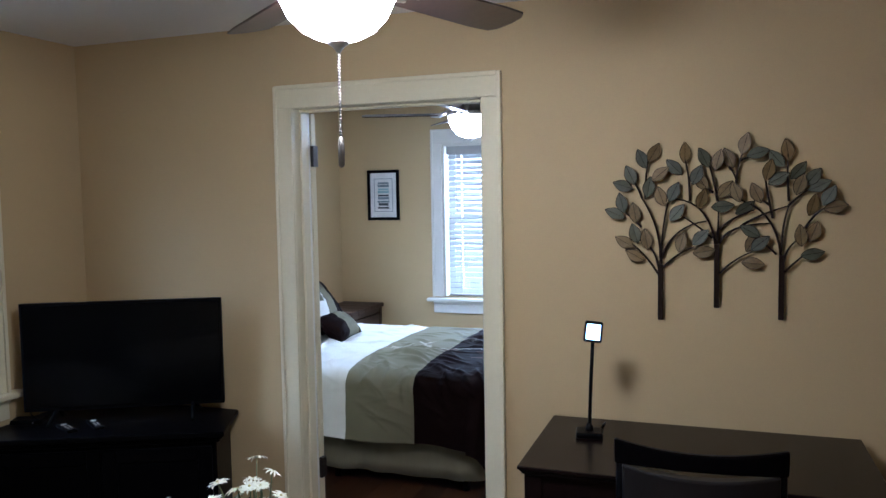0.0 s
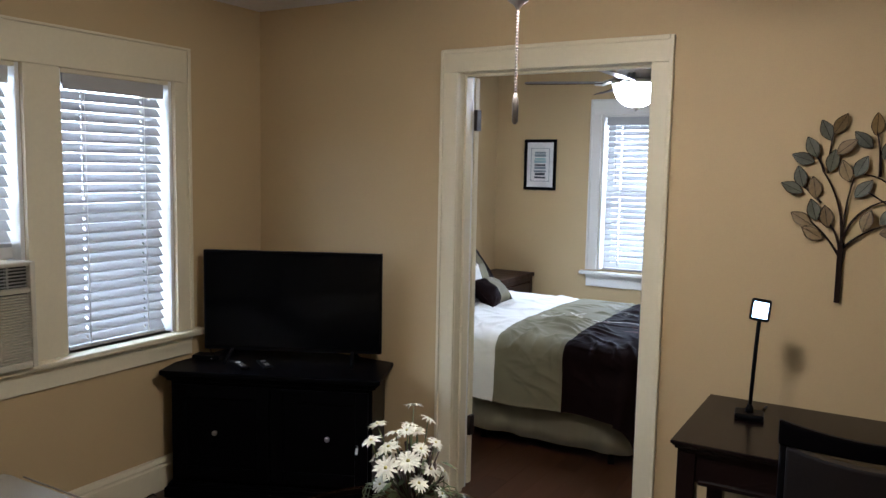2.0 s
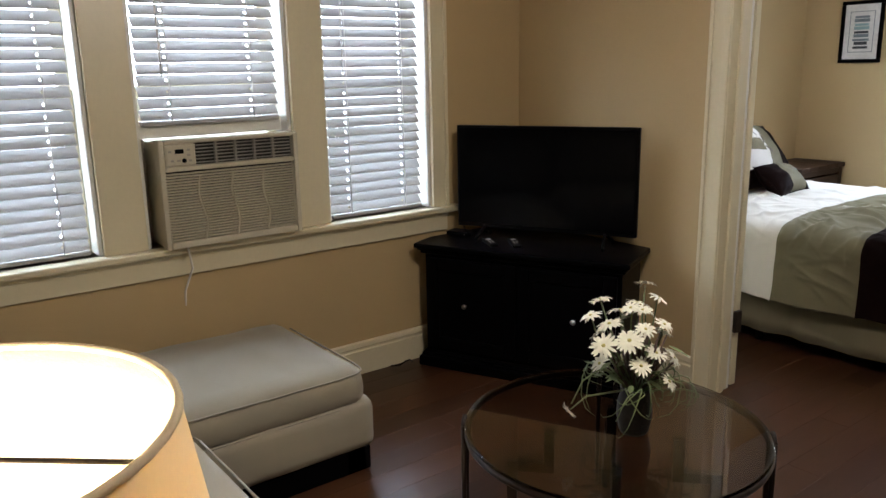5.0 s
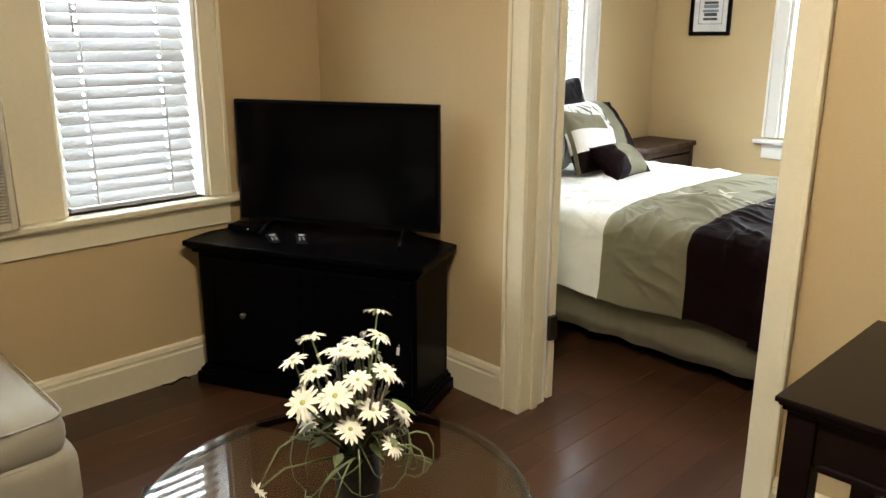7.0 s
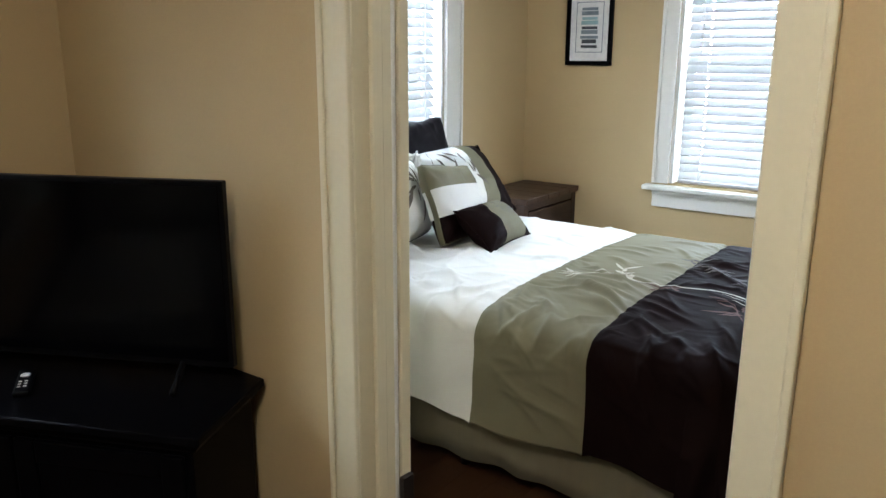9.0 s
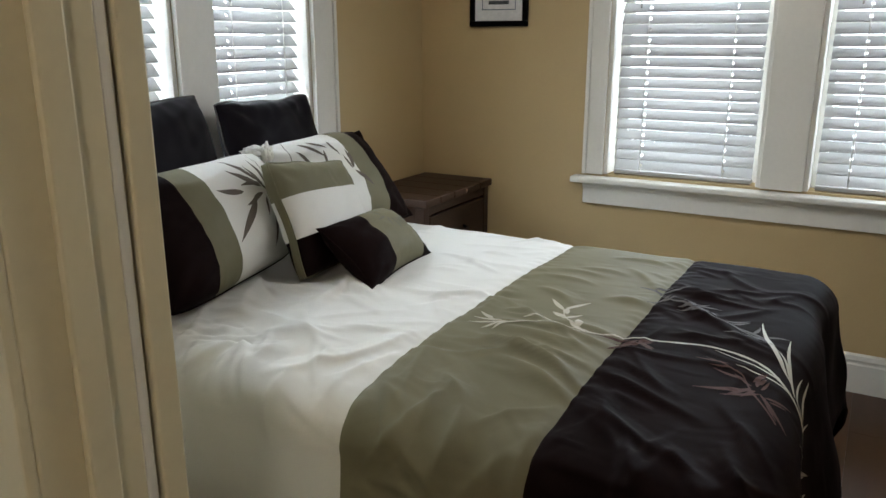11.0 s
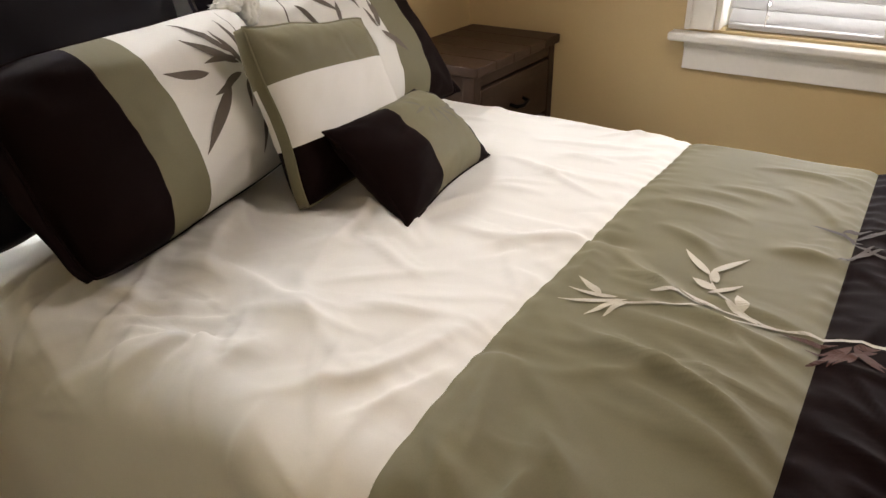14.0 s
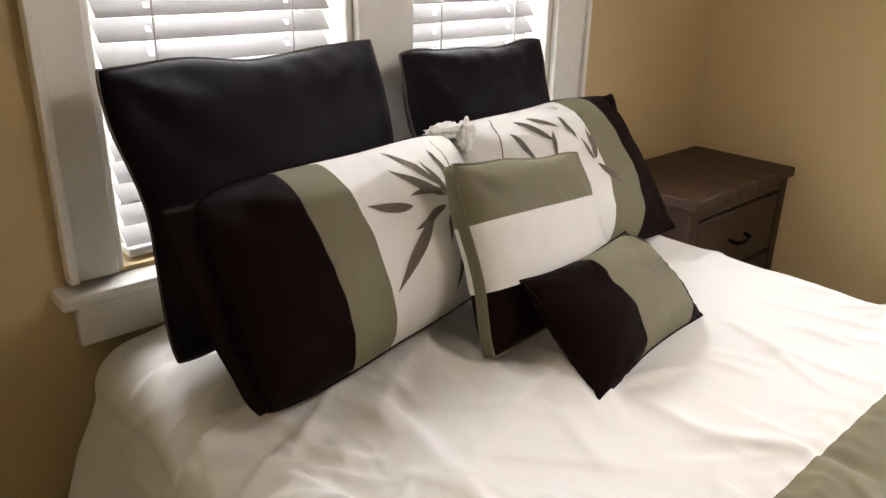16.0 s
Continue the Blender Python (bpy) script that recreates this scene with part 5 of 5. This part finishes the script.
rnd = random.Random(4)
for k in range(23):
    a = k * 2.39996
    f = (k + 0.6) / 23
    r = 0.135 * f ** 0.55
    z = 0.385 - 0.19 * f ** 1.3 + rnd.uniform(-0.035, 0.03)
    r *= rnd.uniform(0.75, 1.15)
    p = (r * math.cos(a), r * math.sin(a), z)
    daisy(p, (p[0] * 4 + rnd.uniform(-0.2, 0.2), p[1] * 4 + rnd.uniform(-0.2, 0.2), 0.75 - 0.5 * f), rnd.uniform(0.028, 0.041), k)
for k, p in enumerate(((-0.08, 0.13, 0.395), (-0.11, -0.03, 0.37), (-0.09, -0.09, 0.34))):
    daisy(p, (p[0] * 3, p[1] * 3, 1.0), 0.034, 60 + k)
daisy((-0.05, -0.213, 0.109), (-0.2, -0.6, -0.5), 0.026, 90)
tube("stalk", [(0.0, -0.01, 0.14), (-0.015, -0.05, 0.185), (-0.035, -0.11, 0.205), (-0.045, -0.165, 0.185), (-0.05, -0.205, 0.125)], [0.003, 0.003, 0.0027, 0.0024, 0.002], STALK, vase, 5)
for k in range(26):
    a, r = rnd.uniform(0, 2 * math.pi), rnd.uniform(0.08, 0.17)
    top, low, turn = rnd.uniform(0.15, 0.21), rnd.uniform(0.03, 0.13), rnd.uniform(-1.1, 1.1)
    pts = []
    for i in range(9):
        f = i / 8
        out = r * math.sin(f * 2.3) + 0.012
        pts.append((out * math.cos(a + turn * f * f), out * math.sin(a + turn * f * f), 0.12 + (top - 0.12) * math.sin(math.pi * min(1, f * 1.25)) - (0.12 - low) * max(0, f - 0.45) / 0.55))
    tube("grass_blade", pts, [0.0018, 0.0022, 0.0022, 0.0022, 0.002, 0.0018, 0.0015, 0.0012, 0.0006], STALK, vase, 4)
bm = bmesh.new()
for k in range(90):
    a, r = rnd.uniform(0, 2 * math.pi), rnd.uniform(0.01, 0.10)
    z = rnd.uniform(0.20, 0.32)
    add_tube(bm, [(0.3 * r * math.cos(a), 0.3 * r * math.sin(a), 0.14), (r * math.cos(a), r * math.sin(a), z)], [0.0012, 0.003], 4)
tagged(made("filler_sprigs", bm, FERN, vase), kind="stuff")
for k in range(26):
    a, r, z = rnd.uniform(0, 2 * math.pi), rnd.uniform(0.04, 0.10), rnd.uniform(0.17, 0.29)
    bm = bmesh.new()
    d = Vector((math.cos(a), math.sin(a), rnd.uniform(-0.3, 0.6))).normalized()
    leaf_on(bm, lambda p, q: Vector((r * math.cos(a), r * math.sin(a), z)) + d * p + d.cross(Vector((0, 0, 1))).normalized() * q - Vector((0, 0, 3 * p * p)), 0, 0, 0, rnd.uniform(0.03, 0.06), 0.016)
    made("leaf", bm, STALK, vase)

# ---- metal trees on the wall ----
LEAF_METAL = [material("leaf_bronze", (0.17, 0.112, 0.042), 0.55, 0.0, dark=0.45, scale=30, fine=120, bump=0.2, spread=0.4), material("leaf_verdigris", (0.076, 0.076, 0.046), 0.55, 0.0, dark=0.45, scale=30, fine=120, bump=0.2, spread=0.4)]
IRON = material("dark_brown_iron", (0.016, 0.0085, 0.006), 0.5, 0.0, dark=0.6, scale=20, fine=90, bump=0.2, spec=0.12)
leaf_meshes = []
for m in LEAF_METAL:
    bm = bmesh.new()
    n = 8
    rows = []
    for k in range(n + 1):
        f = k / n
        w = 0.0215 * math.sin(math.pi * f ** 0.9) + 0.0004
        rows.append([bm.verts.new((x, y, 0.083 * f)) for x, y in ((-w - 0.0022, -0.007 * math.sin(math.pi * f)), (-w + 0.0004, -0.006 * math.sin(math.pi * f) - 0.001), (-0.0008, -0.002), (0.0008, -0.002), (w - 0.0004, -0.006 * math.sin(math.pi * f) - 0.001), (w + 0.0022, -0.007 * math.sin(math.pi * f)))])
    for a, b in zip(rows, rows[1:]):
        for i in range(5):
            bm.faces.new((a[i], a[i + 1], b[i + 1], b[i])).material_index = (1, 0, 1, 0, 1)[i]
    mesh = bpy.data.meshes.new("leaf")
    bm.to_mesh(mesh)
    bm.free()
    mesh.materials.append(m)
    mesh.materials.append(IRON)
    for p in mesh.polygons:
        p.use_smooth = True
    leaf_meshes.append(mesh)
art = tagged(empty("wall_tree_sculpture", pose(0, WY - 0.002, 0)), "metal wall sculpture of three leafy trees in bronze", "wall art")


def spot(px, py):
    """From the sculpture's own grid to the wall, across and up."""
    f, g = px / 1000, py / 760
    x = 0.837 + (1.002 + 0.013 * g) * f + 0.12 * f * (1 - f)
    return x, (1.917 - 0.046 * f) * (1 - g) + (1.051 + 0.048 * f) * g


def metal_tree(trunk, limbs, leaves):
    """trunk: x, foot, fork; limbs: x and y of start, bend and end; leaves: x, y of the middle and lean, on the sculpture's own grid."""
    x, foot, fork = trunk
    (tx, z0), (_, z1) = spot(x, foot), spot(x, fork)
    bm = bmesh.new()
    add_box(bm, tx - 0.010, tx + 0.010, -0.019, -0.007, z0, z1)
    rounded(made("trunk", bm, IRON, art), 0.003)
    bm = bmesh.new()
    for sx, sy, bx, by, ex, ey in limbs:
        (a, az), (b, bz), (c, cz) = spot(sx, sy), spot(bx, by), spot(ex, ey)
        pts = [((1 - t) ** 2 * a + 2 * t * (1 - t) * b + t * t * c, -0.012 - 0.005 * t, (1 - t) ** 2 * az + 2 * t * (1 - t) * bz + t * t * cz) for t in [k / 8 for k in range(9)]]
        add_tube(bm, pts, [0.0052 - 0.0027 * k / 8 for k in range(9)], 6)
    made("branch", bm, IRON, art)
    for k, (lx, ly, lean) in enumerate(leaves):
        cx, cz = spot(lx, ly)
        o = new("leaf", leaf_meshes[(k * 7 + int(lx)) % 2])
        o.parent = art
        m = pose(cx, -0.016 - 0.004 * (k % 3), cz, 0, lean, 0) @ pose(0, 0, -0.0415, 0, 0, random.uniform(-25, 25))
        o.matrix_basis = m
    return art


metal_tree((257, 690, 490), [(257, 505, 268, 370, 190, 255), (260, 500, 258, 380, 285, 275), (262, 470, 300, 355, 420, 340), (266, 505, 310, 455, 378, 430), (250, 528, 205, 450, 130, 400), (252, 505, 240, 440, 208, 420), (190, 360, 150, 318, 130, 308), (192, 258, 182, 220, 150, 185), (205, 262, 205, 180, 215, 130)],
           [(193, 122, -25), (235, 100, 30), (153, 178, -25), (126, 215, -70), (217, 220, 10), (259, 175, 50), (307, 150, -45), (122, 275, -15), (97, 313, -65), (167, 310, -10), (260, 252, -20), (306, 237, 25), (317, 310, 40), (168, 383, -15), (208, 403, -10), (131, 413, -60), (168, 460, -60), (333, 413, 15)])
metal_tree((455, 648, 420), [(455, 450, 440, 270, 310, 262), (455, 430, 468, 330, 460, 250), (442, 400, 390, 355, 330, 320), (460, 270, 445, 180, 425, 130), (466, 420, 490, 350, 645, 348), (466, 370, 500, 330, 590, 300), (466, 525, 520, 470, 582, 448), (362, 270, 362, 180, 345, 125), (525, 205, 530, 140, 547, 105), (445, 240, 410, 215, 385, 192), (535, 130, 560, 118, 585, 112), (500, 150, 520, 165, 528, 210)],
           [(344, 100, 0), (410, 117, -25), (387, 178, 25), (403, 200, -35), (404, 260, 20), (463, 125, 15), (500, 118, -25), (557, 68, 15), (603, 102, 75), (487, 228, 40), (526, 237, -20), (478, 287, 85), (557, 292, 55), (400, 397, 45), (412, 447, 80), (585, 490, 95), (573, 376, -60), (610, 418, 50), (582, 414, 30), (597, 240, -25)])
metal_tree((684, 692, 460), [(684, 470, 672, 285, 500, 255), (684, 450, 690, 330, 715, 280), (712, 285, 740, 255, 795, 220), (545, 355, 620, 310, 715, 285), (655, 330, 640, 270, 628, 185), (712, 270, 705, 190, 708, 105), (690, 495, 700, 430, 752, 400), (692, 525, 740, 478, 792, 440), (668, 458, 630, 420, 590, 400), (770, 365, 800, 312, 852, 285), (645, 285, 612, 262, 590, 250)],
           [(706, 90, -10), (668, 120, -40), (640, 160, 15), (676, 190, 60), (745, 162, 40), (751, 210, 20), (797, 185, 40), (822, 215, 65), (855, 250, 30), (795, 283, 15), (878, 290, 80), (753, 390, -5), (800, 378, 20), (796, 455, 80)])

# ---- floor planks ----
PL, PW = 1.25, 0.128
plank_meshes = {}


def plank_mesh(w, l):
    key = (round(w, 3), round(l, 3))
    if key not in plank_meshes:
        bm = bmesh.new()
        add_box(bm, 0.0002, w - 0.0002, 0.0002, l - 0.0002, -0.012, 0)
        bmesh.ops.bevel(bm, geom=[e for e in bm.edges if all(v.co.z > -0.001 for v in e.verts)], offset=0.0006, segments=1, affect="EDGES")
        mesh = bpy.data.meshes.new("plank")
        bmesh.ops.recalc_face_normals(bm, faces=bm.faces)
        bm.to_mesh(mesh)
        bm.free()
        mesh.materials.append(FLOOR_WOOD)
        plank_meshes[key] = mesh
    return plank_meshes[key]


x, i = WX, 0
while x < EAST:
    w = min(PW, EAST - x)
    y = SOUTH - (i * 0.47) % PL
    while y < FARY:
        a, b = max(y, SOUTH), min(y + PL, FARY)
        if b - a > 0.02 and not (a > WY + 0.2 and x > EAST_BED):
            p = new("plank", plank_mesh(w, b - a))
            p.parent = floor
            p.matrix_basis = pose(x, a, 0)
        y += PL
    x += PW
    i += 1
